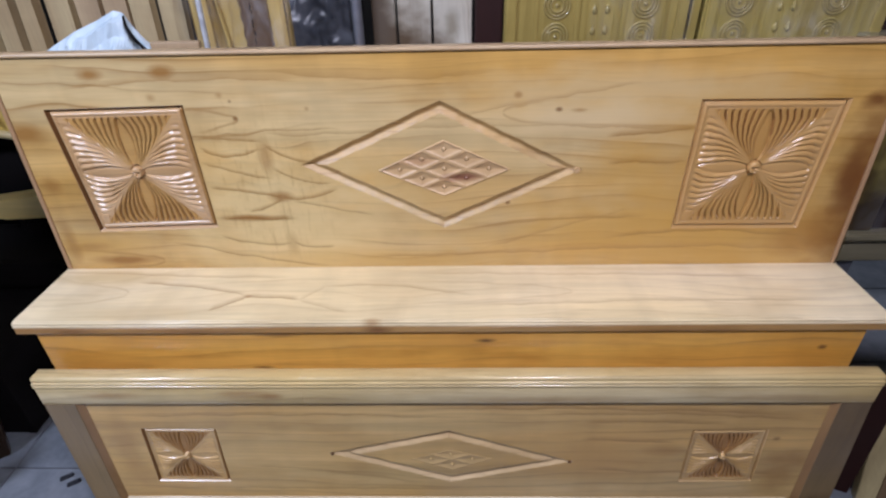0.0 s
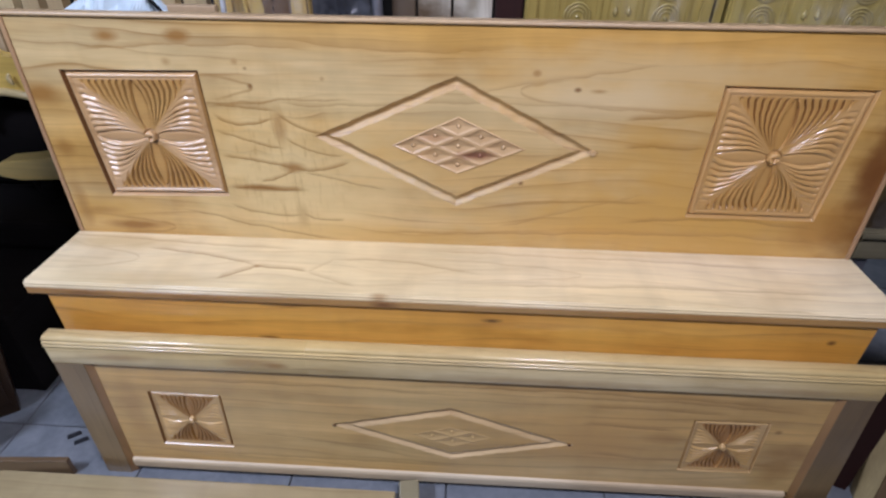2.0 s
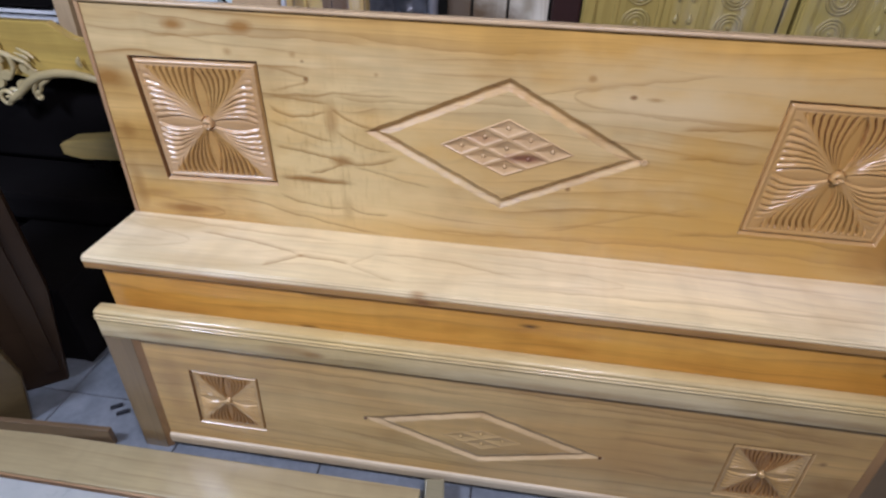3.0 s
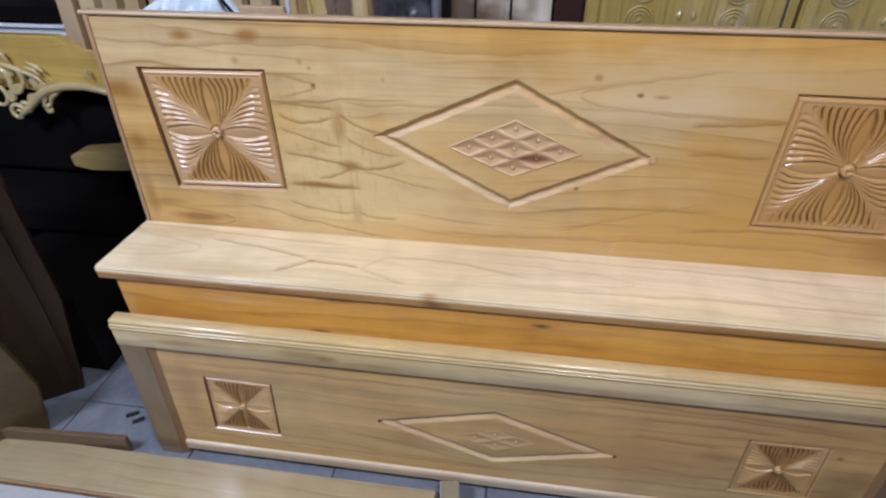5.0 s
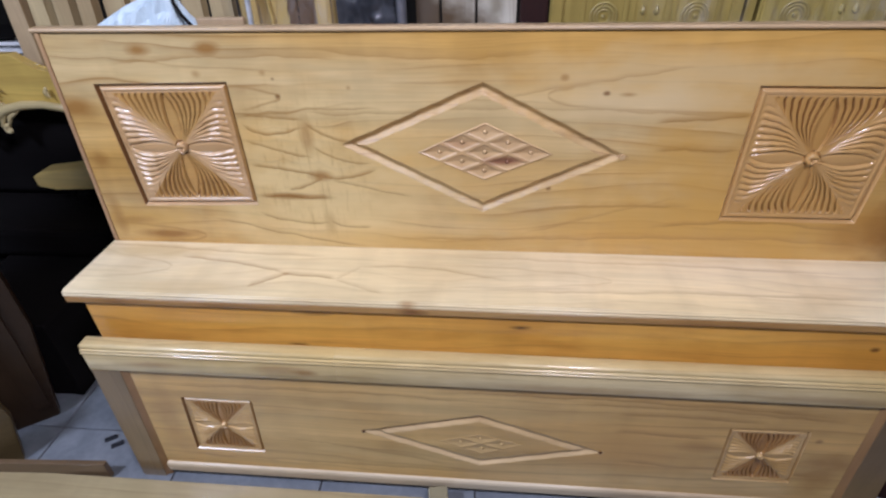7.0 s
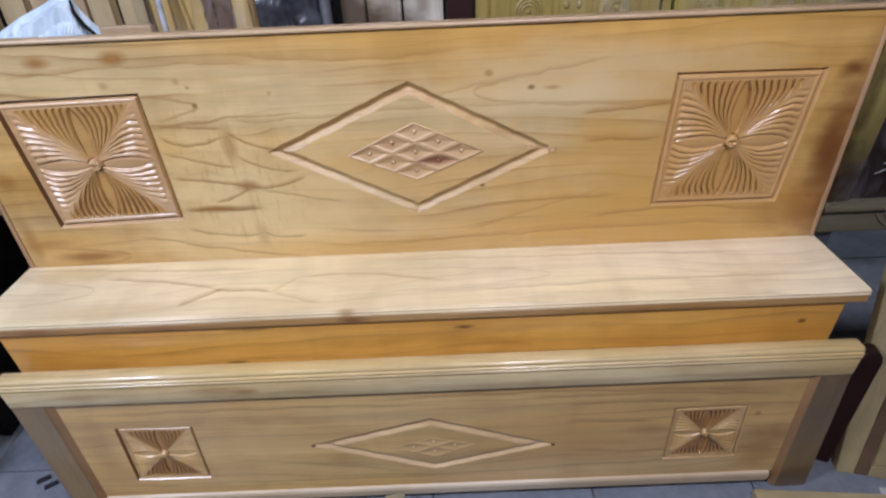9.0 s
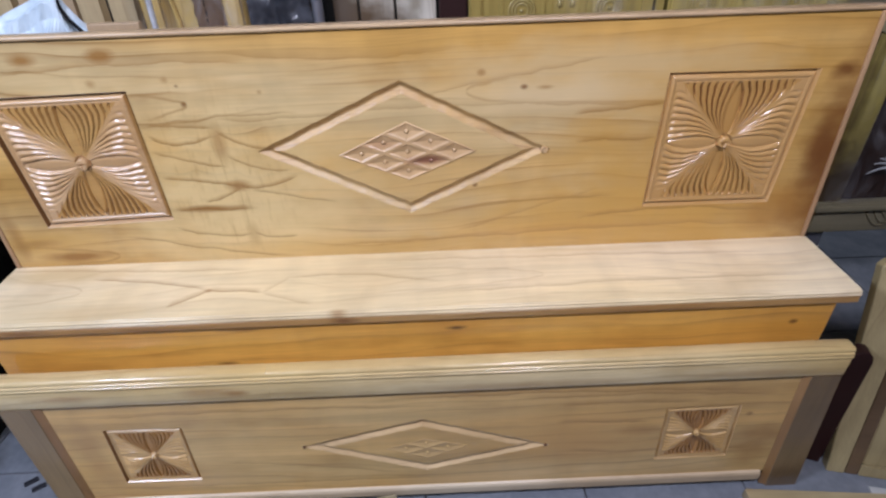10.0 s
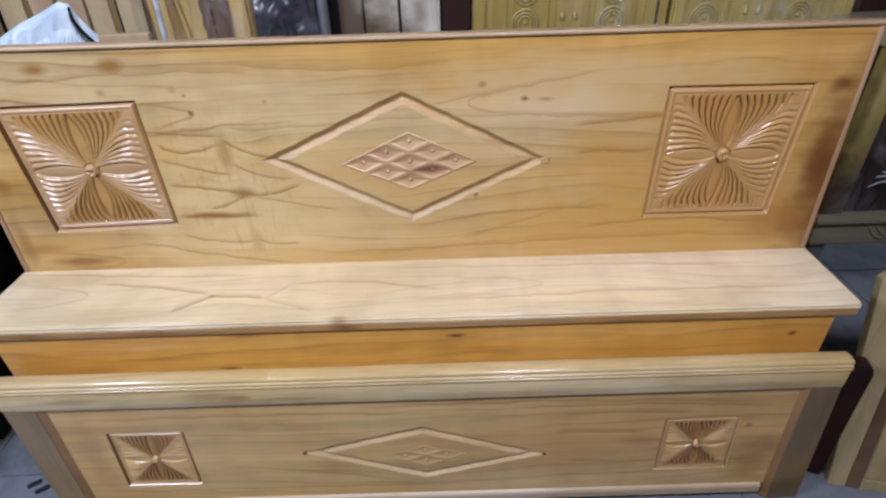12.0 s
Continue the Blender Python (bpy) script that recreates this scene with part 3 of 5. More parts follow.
def moved(bm, m):
    bmesh.ops.transform(bm, matrix=m, verts=bm.verts)
    return bm


def extruded(profile, x0, x1, inset=0.0):
    """A profile in y and z drawn out along x; its ends are a little rounded by inset."""
    bm = bmesh.new()
    cy = sum(p[0] for p in profile) / len(profile)
    cz = sum(p[1] for p in profile) / len(profile)
    rows = []
    for x, s in ((x0, inset), (x0 + inset, 0), (x1 - inset, 0), (x1, inset)):
        rows.append([bm.verts.new((x, y + (cy - y) * min(1, s * 4), z + (cz - z) * min(1, s * 12))) for y, z in profile])
    n = len(profile)
    for a, b in zip(rows, rows[1:]):
        for k in range(n):
            bm.faces.new((a[k], a[(k + 1) % n], b[(k + 1) % n], b[k]))
    bm.faces.new(rows[0])
    bm.faces.new(rows[-1][::-1])
    return bm


def bead(y, z, r, n=9, tilt=0.0):
    """Points of a half-round bead that stands out towards -y, from below to above."""
    return [(y - r * math.cos(a + tilt), z + r * math.sin(a + tilt)) for a in (math.pi * (k / (n - 1) - 0.5) for k in range(n))]


def eased(bm, angle=0.7):
    """Smooth faces, with the sharper edges kept crisp."""
    bmesh.ops.recalc_face_normals(bm, faces=bm.faces)
    for e in bm.edges:
        e.smooth = len(e.link_faces) == 2 and e.calc_face_angle(0) < angle
    return bm


def relief(x0, x1, z0, z1, nx, nz, height, y=0.0):
    """A carved surface: a fine grid in x and z whose points stand height(x, z) proud of y."""
    xs, zs = np.linspace(x0, x1, nx), np.linspace(z0, z1, nz)
    gx, gz = np.meshgrid(xs, zs)
    gy = y - height(gx, gz)
    verts = np.stack([gx, gy, gz], -1).reshape(-1, 3)
    idx = np.arange(nx * nz).reshape(nz, nx)
    quads = np.stack([idx[:-1, :-1], idx[:-1, 1:], idx[1:, 1:], idx[1:, :-1]], -1).reshape(-1, 4)
    return verts, quads


def mesh_part(name, verts, faces, material, parent, label="", smooth=True):
    me = bpy.data.meshes.new(name)
    me.from_pydata([tuple(v) for v in verts], [], [tuple(int(i) for i in f) for f in faces])
    me.polygons.foreach_set("use_smooth", [smooth] * len(me.polygons))
    me.materials.append(material)
    me.update()
    ob = new(name, me)
    ob.parent = parent
    if label:
        ob["label"] = label
    return ob


def cove(d, width, depth):
    """The diamond's moulding: a hollow with a steep outer wall and a long inner slope."""
    t = np.clip(d / width, 0, 1)
    return -depth * np.interp(t, [0, 0.06, 0.16, 0.28, 0.40, 0.50, 0.58, 0.68, 0.80, 0.92, 1.0], [0, 0.10, 0.35, 0.72, 0.96, 1.0, 0.92, 0.66, 0.34, 0.10, 0.0])


def groove(d, width, depth):
    """Depth of a routed groove, d metres inside its outer line."""
    t = np.clip(d / width, 0, 1)
    return -depth * np.interp(t, [0, 0.05, 0.24, 0.32, 0.46, 0.58, 0.70, 0.84, 0.96, 1.0], [0, 0.12, 0.92, 1.0, 0.5, 0.2, 0.12, 0.22, 0.42, 0.36])


def fan_ribs(cross, along, n):
    """The leaf's half width at along, and the wave of n ribs, cut by hand, on either side that bend round it."""
    reach = np.clip(along, 0, 1)
    cross = cross + (0.009 * np.sin(11 * reach + 3 * np.sign(cross)) + 0.005 * np.sin(29 * reach)) * reach
    leaf = 0.115 * np.sin(np.pi * np.clip(reach * 1.02, 0, 1)) ** 0.8 + 0.003
    spread = np.sin(np.pi / 2 * reach)
    c = np.clip((abs(cross) - leaf) / np.maximum(spread - leaf, 1e-3), 0, 1.5)
    return leaf, np.abs(np.sin(np.pi * c * n))


def within_quad(corners, u, v):
    """A point of a four-cornered field, u and v from -1 to 1; corners: lower left, lower right, upper right, upper left."""
    a, b, c, d = corners
    s, t = (u + 1) / 2, (v + 1) / 2
    return tuple(a[k] * (1 - s) * (1 - t) + b[k] * s * (1 - t) + c[k] * s * t + d[k] * (1 - s) * t for k in (0, 1))


def fan_square(size, ribs, deep, rng, rim_deep):
    """Height of the carved square over u and v: a routed border, four fans of curved ribs with a plain leaf in each, and a turned button."""
    half = size / 2
    lean = [rng.uniform(-0.05, 0.05) for _ in range(4)]
    faint = [rng.uniform(0.75, 1.1) for _ in range(4)]

    def height(u, v):
        edge = half * (1 - np.maximum(abs(u), abs(v)))
        border = 0.066 * size
        h = groove(edge, border, deep * rim_deep)
        inner = 1 - 2 * 0.066
        p, q = u / inner, v / inner
        side = abs(p) > abs(q)
        which = np.where(side, np.where(p > 0, 0, 1), np.where(q > 0, 2, 3))
        along = np.maximum(np.where(side, abs(p), abs(q)), 1e-4)
        cross = np.where(side, q * np.sign(p), p * np.sign(q)) + np.take(lean, which) * along
        fan = np.clip(abs(cross) / along, 0, 1)
        leaf, wave = fan_ribs(cross, along, ribs / 2 - 0.5)
        shape = np.where(side, 1.05 * wave ** 0.8 - 0.85, 1.6 * np.minimum(wave * 1.5, 1.0) ** 0.8 - 1.55)
        ribbed = deep * shape * np.take(faint, which) * np.clip(along * 2.2 - 0.2, 0.05, 1) * np.clip((1.0 - fan) / 0.22, 0, 1)
        ribbed = ribbed * np.clip((1.0 - along) / 0.05, 0.25, 1)
        inleaf = np.clip((leaf - abs(cross)) / 0.02, 0, 1)
        plainleaf = deep * (-0.50 - 0.70 * (abs(cross) / leaf) ** 4)
        body = ribbed * (1 - inleaf) + plainleaf * inleaf
        body = body + np.where(side, 0.62 if size > 0.2 else 0.3, -0.25) * deep * np.cos(fan * np.pi / 2) * np.sin(np.pi * np.clip(along, 0, 1)) - deep * 0.4
        infield = np.clip((edge - border) / (0.008 * size / 0.27 + 0.001), 0, 1)
        h = h * (1 - infield) + body * infield * (edge > border) + 0 * h
        x, z = u * half, v * half
        r = np.hypot(x, z) / (0.041 * size)
        slot = np.exp(-(x / (0.008 * size)) ** 2) * (z < 0) + np.exp(-(z / (0.008 * size)) ** 2)
        knob = deep * (0.30 + 0.65 * np.clip(1 - r ** 4, 0, 1) ** 0.5) - deep * 0.9 * np.clip(slot, 0, 1) * (r < 0.7)
        ring = -deep * 0.9 * np.exp(-((r - 1.15) / 0.16) ** 2)
        return np.where(r < 1, knob, h + ring * (r < 2))

    return height


def fan_tone(u, v, size, ribs, sides):
    """Tone of a spot of the carved square: 1 on the upright fans, 2 in their stained knife cuts, 0 elsewhere; rim walls
    take 1 or 2. Rims and fans have shade painted in.
    """
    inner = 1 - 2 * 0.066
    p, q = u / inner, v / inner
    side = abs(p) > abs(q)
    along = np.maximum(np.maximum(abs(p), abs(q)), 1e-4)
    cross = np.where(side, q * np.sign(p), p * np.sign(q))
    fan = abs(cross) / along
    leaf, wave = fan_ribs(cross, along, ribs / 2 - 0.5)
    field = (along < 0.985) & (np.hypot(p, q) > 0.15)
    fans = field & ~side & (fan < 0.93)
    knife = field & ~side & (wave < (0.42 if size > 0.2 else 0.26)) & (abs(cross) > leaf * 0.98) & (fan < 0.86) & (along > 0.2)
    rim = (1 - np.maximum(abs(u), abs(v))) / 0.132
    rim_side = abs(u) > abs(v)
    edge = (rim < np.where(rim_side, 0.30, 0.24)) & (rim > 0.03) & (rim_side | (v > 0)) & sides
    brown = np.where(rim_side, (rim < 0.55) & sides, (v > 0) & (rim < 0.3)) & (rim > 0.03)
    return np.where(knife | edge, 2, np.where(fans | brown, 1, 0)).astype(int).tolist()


def inside_depth(corners, x, z):
    """How far a point lies inside the nearest side of a four-cornered field."""
    out = None
    for k in range(4):
        (ax, az), (bx, bz) = corners[k], corners[(k + 1) % 4]
        d = ((bx - ax) * (z - az) - (bz - az) * (x - ax)) / math.hypot(bx - ax, bz - az)
        out = d if out is None else np.minimum(out, d)
    return out


def lattice(corners, cells, y, deep, material, parent, n):
    """Rows of small lozenges, each hollowed to a point with a button in the middle; corners: bottom, right, top, left."""
    k = n * cells + 1
    s, t = np.meshgrid(np.linspace(0, cells, k), np.linspace(0, cells, k))
    x, z = within_quad(corners, 2 * s / cells - 1, 2 * t / cells - 1)
    p, q = (s % 1.0) * 2 - 1, (t % 1.0) * 2 - 1
    m = np.maximum(abs(p), abs(q))
    h = np.where(m > 0.82, 0.36 * deep, 0.05 * deep - deep * np.clip(1 - m / 0.82, 0, 1) ** 0.7)
    wide, tall = (corners[1][0] - corners[3][0]) / 4 / cells, (corners[2][1] - corners[0][1]) / 4 / cells
    r = np.hypot((p - q) * wide, (p + q) * tall) / (tall * 0.36)
    h = np.where(r < 1, -deep * 0.62 + 0.0034 * np.sqrt(np.clip(1 - r ** 2, 0, 1)), np.where(r < 1.35, h - deep * 0.25, h))
    edge = np.minimum.reduce([s, t, cells - s, cells - t])
    h = np.where(edge < 0.02, -0.004, h)
    verts = np.stack([x, y - h, z], -1).reshape(-1, 3)
    idx = np.arange(k * k).reshape(k, k)
    quads = np.stack([idx[:-1, :-1], idx[:-1, 1:], idx[1:, 1:], idx[1:, :-1]], -1).reshape(-1, 4)
    return mesh_part("lattice_carving", verts, quads, material, parent, "carved lattice of small lozenges with buttons")


def carved_panel(parent, material, half_bottom, half_top, z0, z1, y, cx, squares, size, dia, lat, cells, ribs, deep, res, rim_sides, carve, fan, cut_wood, mould, lozenge):
    """The board between the edges: flat fields, a fine field with the diamond, and a carved square let in on either side.
    squares, dia and lat give their corners, lower left or bottom first, then anticlockwise."""
    verts, faces = [], []
    fx0, fx1, fz0, fz1 = dia[3][0] - 0.012, dia[1][0] + 0.012, dia[0][1] - 0.010, dia[2][1] + 0.010

    def within(x, z):
        return inside_depth(dia, x, z) + 0.0006 * np.sin(x * 90) + 0.0004 * np.sin(x * 237 + 1)

    def hgt(x, z):
        d = within(x, z)
        h = np.where(d > 0, cove(d, res[2], deep * (1.5 if cells > 2 else 1.3)), 0.0)
        return np.where(inside_depth(lat, x, z) > 0.003, -0.0062, h)

    v, q = relief(fx0, fx1, fz0, fz1, res[0], res[1], hgt, y)
    verts += list(v)
    faces += list(q)
    mid = np.asarray(v)[np.asarray(q)].mean(1)
    dd = within(mid[:, 0], mid[:, 2])
    cut = (dd > 0) & (dd < res[2])

    def field(*points):
        k = len(verts)
        verts.extend([(px, y, pz) for px, pz in points])
        faces.append(tuple(range(k, k + len(points))))

    lo, hi, lot, hit_ = cx - half_bottom, cx + half_bottom, cx - half_top, cx + half_top
    blocks = (squares[0], ((fx0, fz0), (fx1, fz0), (fx1, fz1), (fx0, fz1)), squares[1])
    for a, b, c, d in blocks:
        field((a[0], z0), (b[0], z0), b, a)
        field(d, c, (c[0], z1), (d[0], z1))
    for k in range(4):
        start = [(blocks[k - 1][2][0], z1), blocks[k - 1][2], blocks[k - 1][1], (blocks[k - 1][1][0], z0)] if k else [(lot, z1), (lo, z0)]
        end = [(blocks[k][0][0], z0), blocks[k][0], blocks[k][3], (blocks[k][3][0], z1)] if k < 3 else [(hi, z0), (hit_, z1)]
        field(*start, *end)
    k = len(verts)
    yb = y + 0.02
    verts.extend([(lo, yb, z0), (hi, yb, z0), (hit_, yb, z1), (lot, yb, z1), (lo, y, z0), (hi, y, z0), (hit_, y, z1), (lot, y, z1)])
    faces.extend([(k + 1, k, k + 3, k + 2), (k, k + 1, k + 5, k + 4), (k + 1, k + 2, k + 6, k + 5), (k + 2, k + 3, k + 7, k + 6), (k + 3, k, k + 4, k + 7)])
    ob = mesh_part("panel", verts, faces, material, parent, "board with a routed diamond", smooth=True)
    ob.data.materials.append(mould)
    ob.data.polygons.foreach_set("material_index", [int(c) for c in cut] + [0] * (len(faces) - len(cut)))
    bm = bmesh.new()
    bm.from_mesh(ob.data)
    bmesh.ops.remove_doubles(bm, verts=bm.verts, dist=1e-5)
    for e in bm.edges:
        e.smooth = len(e.link_faces) < 2 or e.calc_face_angle(0) < 1.2
    bm.to_mesh(ob.data)
    bm.free()
    rng = random.Random(12)
    n = res[3]
    idx = np.arange(n * n).reshape(n, n)
    quads = np.stack([idx[:-1, :-1], idx[:-1, 1:], idx[1:, 1:], idx[1:, :-1]], -1).reshape(-1, 4)
    u, w = np.meshgrid(np.linspace(-1, 1, n), np.linspace(-1, 1, n))
    mu, mw = (u[:-1, :-1] + u[1:, 1:]) / 2, (w[:-1, :-1] + w[1:, 1:]) / 2
    for corners, sides in zip(squares, rim_sides):
        x, z = within_quad(corners, u, w)
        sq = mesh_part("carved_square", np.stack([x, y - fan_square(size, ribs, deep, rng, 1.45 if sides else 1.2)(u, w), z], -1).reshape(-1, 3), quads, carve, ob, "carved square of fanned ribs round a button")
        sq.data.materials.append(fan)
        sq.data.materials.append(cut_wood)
        sq.data.polygons.foreach_set("material_index", fan_tone(mu.ravel(), mw.ravel(), size, ribs, sides))
    lattice(lat, cells, y, deep * 0.75 if cells > 2 else deep * 0.4, lozenge, ob, res[4])
    return ob


# ---- setting ----
floor = finish("floor", box(-3.2, 3.2, -3.2, 3.2, -0.12, -0.006, 0), M_GROUT)
tagged(floor, "grey tiled shop floor with dark joints", "floor", kind="structure")
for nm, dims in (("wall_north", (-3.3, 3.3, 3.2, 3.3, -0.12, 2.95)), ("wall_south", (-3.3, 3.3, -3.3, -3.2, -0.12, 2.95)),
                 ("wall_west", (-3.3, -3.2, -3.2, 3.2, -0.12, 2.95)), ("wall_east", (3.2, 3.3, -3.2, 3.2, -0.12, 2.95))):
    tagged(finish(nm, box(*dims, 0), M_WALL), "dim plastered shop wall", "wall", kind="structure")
tagged(finish("ceiling", box(-3.3, 3.3, -3.3, 3.3, 2.95, 3.05, 0), M_CEIL), "dim plastered ceiling", "ceiling", kind="structure")


# ---- the bed's headboard ----
HX = 0.0
head = thing("bed_headboard", "varnished yellow-brown wooden headboard with carved squares and a box shelf", "headboard")
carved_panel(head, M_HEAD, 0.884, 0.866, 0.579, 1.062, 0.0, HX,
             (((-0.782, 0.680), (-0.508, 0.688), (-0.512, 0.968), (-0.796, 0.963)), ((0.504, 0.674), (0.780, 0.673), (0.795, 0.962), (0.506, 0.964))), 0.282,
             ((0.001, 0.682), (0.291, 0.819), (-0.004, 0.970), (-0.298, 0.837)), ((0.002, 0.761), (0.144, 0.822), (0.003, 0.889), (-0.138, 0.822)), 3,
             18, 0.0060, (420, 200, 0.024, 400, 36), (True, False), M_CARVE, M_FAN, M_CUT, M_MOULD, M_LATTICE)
bm = bmesh.new()
bmesh.ops.create_cone(bm, cap_ends=True, segments=16, radius1=0.007, radius2=0.006, depth=0.008)
part("plug", moved(bm, Matrix.Translation((0.280, 0.0005, 0.8185)) @ pose(0, 0, 0, 90, 0, 0)), M_LATTICE, head, "small round wooden plug")
for s in (-1, 1):
    prof = [(s * 0.885, 0.579), (s * 0.894, 0.579), (s * 0.876, 1.062), (s * 0.867, 1.062)]
    part("edge_strip", moved(slab(prof, 0.03, 0.002), pose(0, -0.003, 0)), M_EDGE, head, "narrow pale lipping strip")
cap = [(0.021, 1.0625), (-0.0015, 1.0625)] + bead(-0.0015, 1.0668, 0.0042) + [(0.019, 1.0710), (0.021, 1.0695)]
part("cap_rail", eased(extruded(cap, -0.881, 0.881, 0.001)), M_CAP, head, "pinkish-brown cap rail with rounded edge", True)
top = [(0.02, 0.5472), (-0.1890, 0.5472), (-0.1890, 0.5640), (-0.1960, 0.5642)] + bead(-0.1968, 0.5670, 0.0028) + [(-0.1952, 0.5702)] + bead(-0.1958, 0.5730, 0.0028) \
    + [(-0.1942, 0.5762), (-0.1940, 0.5772), (-0.1930, 0.5780), (-0.1915, 0.5785), (0.02, 0.5785)]
part("shelf_top", eased(extruded(top, -0.898, 0.898, 0.0005)), M_SHELF, head, "pale glossy shelf board with a beaded front edge", True)
lip = [(-0.190, 0.5472), (-0.1965, 0.5472), (-0.1985, 0.5485), (-0.1990, 0.551), (-0.1988, 0.5625), (-0.1975, 0.5638), (-0.190, 0.5638)]
part("edge_moulding", extruded(lip, -0.897, 0.897, 0.0005), M_LIP, head, "orange-brown front edge under the bead")
part("apron", box(-0.863, 0.863, -0.192, -0.160, 0.0, 0.5465, 0.002), M_APRON, head, "orange-brown front board with knots")
for s in (-1, 1):
    part("side_panel", box(min(s * 0.868, s * 0.850), max(s * 0.868, s * 0.850), -0.1595, 0.02, 0.0, 0.5465, 0.002), M_APRON, head)
part("back_board", box(-0.849, 0.849, 0.002, 0.02, 0.0, 0.5465, 0.002), M_APRON, head)

# ---- the bed's footboard ----
FX, FY = 0.012, -0.2525
foot = thing("bed_footboard", "yellow-brown wooden footboard with small carved squares, standing before the shelf", "footboard")
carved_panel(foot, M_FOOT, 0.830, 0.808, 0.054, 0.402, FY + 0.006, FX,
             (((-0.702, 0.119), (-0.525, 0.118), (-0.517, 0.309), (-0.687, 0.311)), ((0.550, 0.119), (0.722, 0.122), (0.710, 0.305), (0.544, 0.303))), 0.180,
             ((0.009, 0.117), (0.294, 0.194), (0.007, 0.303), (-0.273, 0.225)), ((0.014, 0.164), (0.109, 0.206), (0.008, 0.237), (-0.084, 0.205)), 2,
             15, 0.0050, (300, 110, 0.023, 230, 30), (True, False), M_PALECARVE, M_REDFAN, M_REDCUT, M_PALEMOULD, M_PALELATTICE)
rail = [(-0.222, 0.3988), (-0.2535, 0.3988), (-0.2550, 0.400), (-0.2555, 0.402), (-0.2555, 0.4465), (-0.2545, 0.4485)] + bead(-0.2550, 0.4520, 0.0033) + [(-0.2538, 0.4558)] + bead(-0.2545, 0.4592, 0.0032) \
    + [(-0.2532, 0.4630), (-0.2540, 0.4650), (-0.2545, 0.4672), (-0.2540, 0.4694), (-0.2526, 0.4714), (-0.2505, 0.4729), (-0.2480, 0.4736), (-0.226, 0.4738), (-0.222, 0.471)]
for xa, xb in ((FX - 0.878, -0.3002), (-0.2998, FX + 0.878)):
    part("top_rail", eased(extruded(rail, xa, xb, 0.0004)), M_RAIL, foot, "pale greenish-yellow top rail with a beaded edge", True)
for s in (-1, 1):
    bm = bmesh.new()
    yf, yb = FY - 0.0025, FY + 0.030
    rows, bead = [], []
    for z, xo, xi in ((0.0, 0.893, 0.814), (0.004, 0.895, 0.813), (0.3985, 0.881, 0.795)) if s < 0 else ((0.0, 0.915, 0.823), (0.004, 0.917, 0.822), (0.3985, 0.881, 0.800)):
        pts = [(xo - 0.004, yf), (xi + 0.0155, yf), (xi + 0.0150, yf + 0.001), (xi + 0.0150, yb), (xo, yb), (xo, yf + 0.004)]
        rows.append([bm.verts.new((FX + s * x, y, z)) for x, y in pts])
        bead.append([(FX + s * x, y, z) for x, y in ((xi, FY + 0.0056), (xi + 0.0148, yf + 0.0012), (xi + 0.0148, FY + 0.0056))])
    for a, b in zip(rows, rows[1:]):
        for k in range(6):
            bm.faces.new((a[k], a[(k + 1) % 6], b[(k + 1) % 6], b[k]))
    bm.faces.new(rows[0])
    bm.faces.new(rows[-1])
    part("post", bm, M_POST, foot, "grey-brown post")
    bm = bmesh.new()
    ends = [[bm.verts.new(p) for p in ring] for ring in (bead[1], bead[2])]
    for k in range(3):
        bm.faces.new((ends[0][k], ends[0][(k + 1) % 3], ends[1][(k + 1) % 3], ends[1][k]))
    bm.faces.new(ends[0])
    bm.faces.new(ends[1])
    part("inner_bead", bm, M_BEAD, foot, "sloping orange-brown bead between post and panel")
# added brown strip that draws the thin line of shade under the rail
part("inner_bead", extruded([(FY + 0.0056, 0.3945), (FY + 0.001, 0.3985), (FY + 0.0056, 0.3985)], FX - 0.794, FX + 0.794, 0.0), M_BEAD, foot, "narrow brown strip added for the shade line under the rail")
for px, pz in ((-0.264, 0.224), (0.285, 0.195)):
    bm = bmesh.new()
    bmesh.ops.create_cone(bm, cap_ends=True, segments=12, radius1=0.0042, radius2=0.0036, depth=0.003)
    part("plug", moved(bm, Matrix.Translation((px, FY + 0.0052, pz)) @ pose(0, 0, 0, 90, 0, 0)), M_CUT, foot, "small dark plug")
low = [(-0.225, 0.024), (-0.250, 0.024), (-0.2535, 0.028), (-0.2545, 0.049), (-0.252, 0.055), (-0.242, 0.060), (-0.225, 0.060)]
part("bottom_rail", extruded(low, FX - 0.812, FX + 0.812, 0.003), M_STRIP, foot, "pale lower rail with a rounded edge")


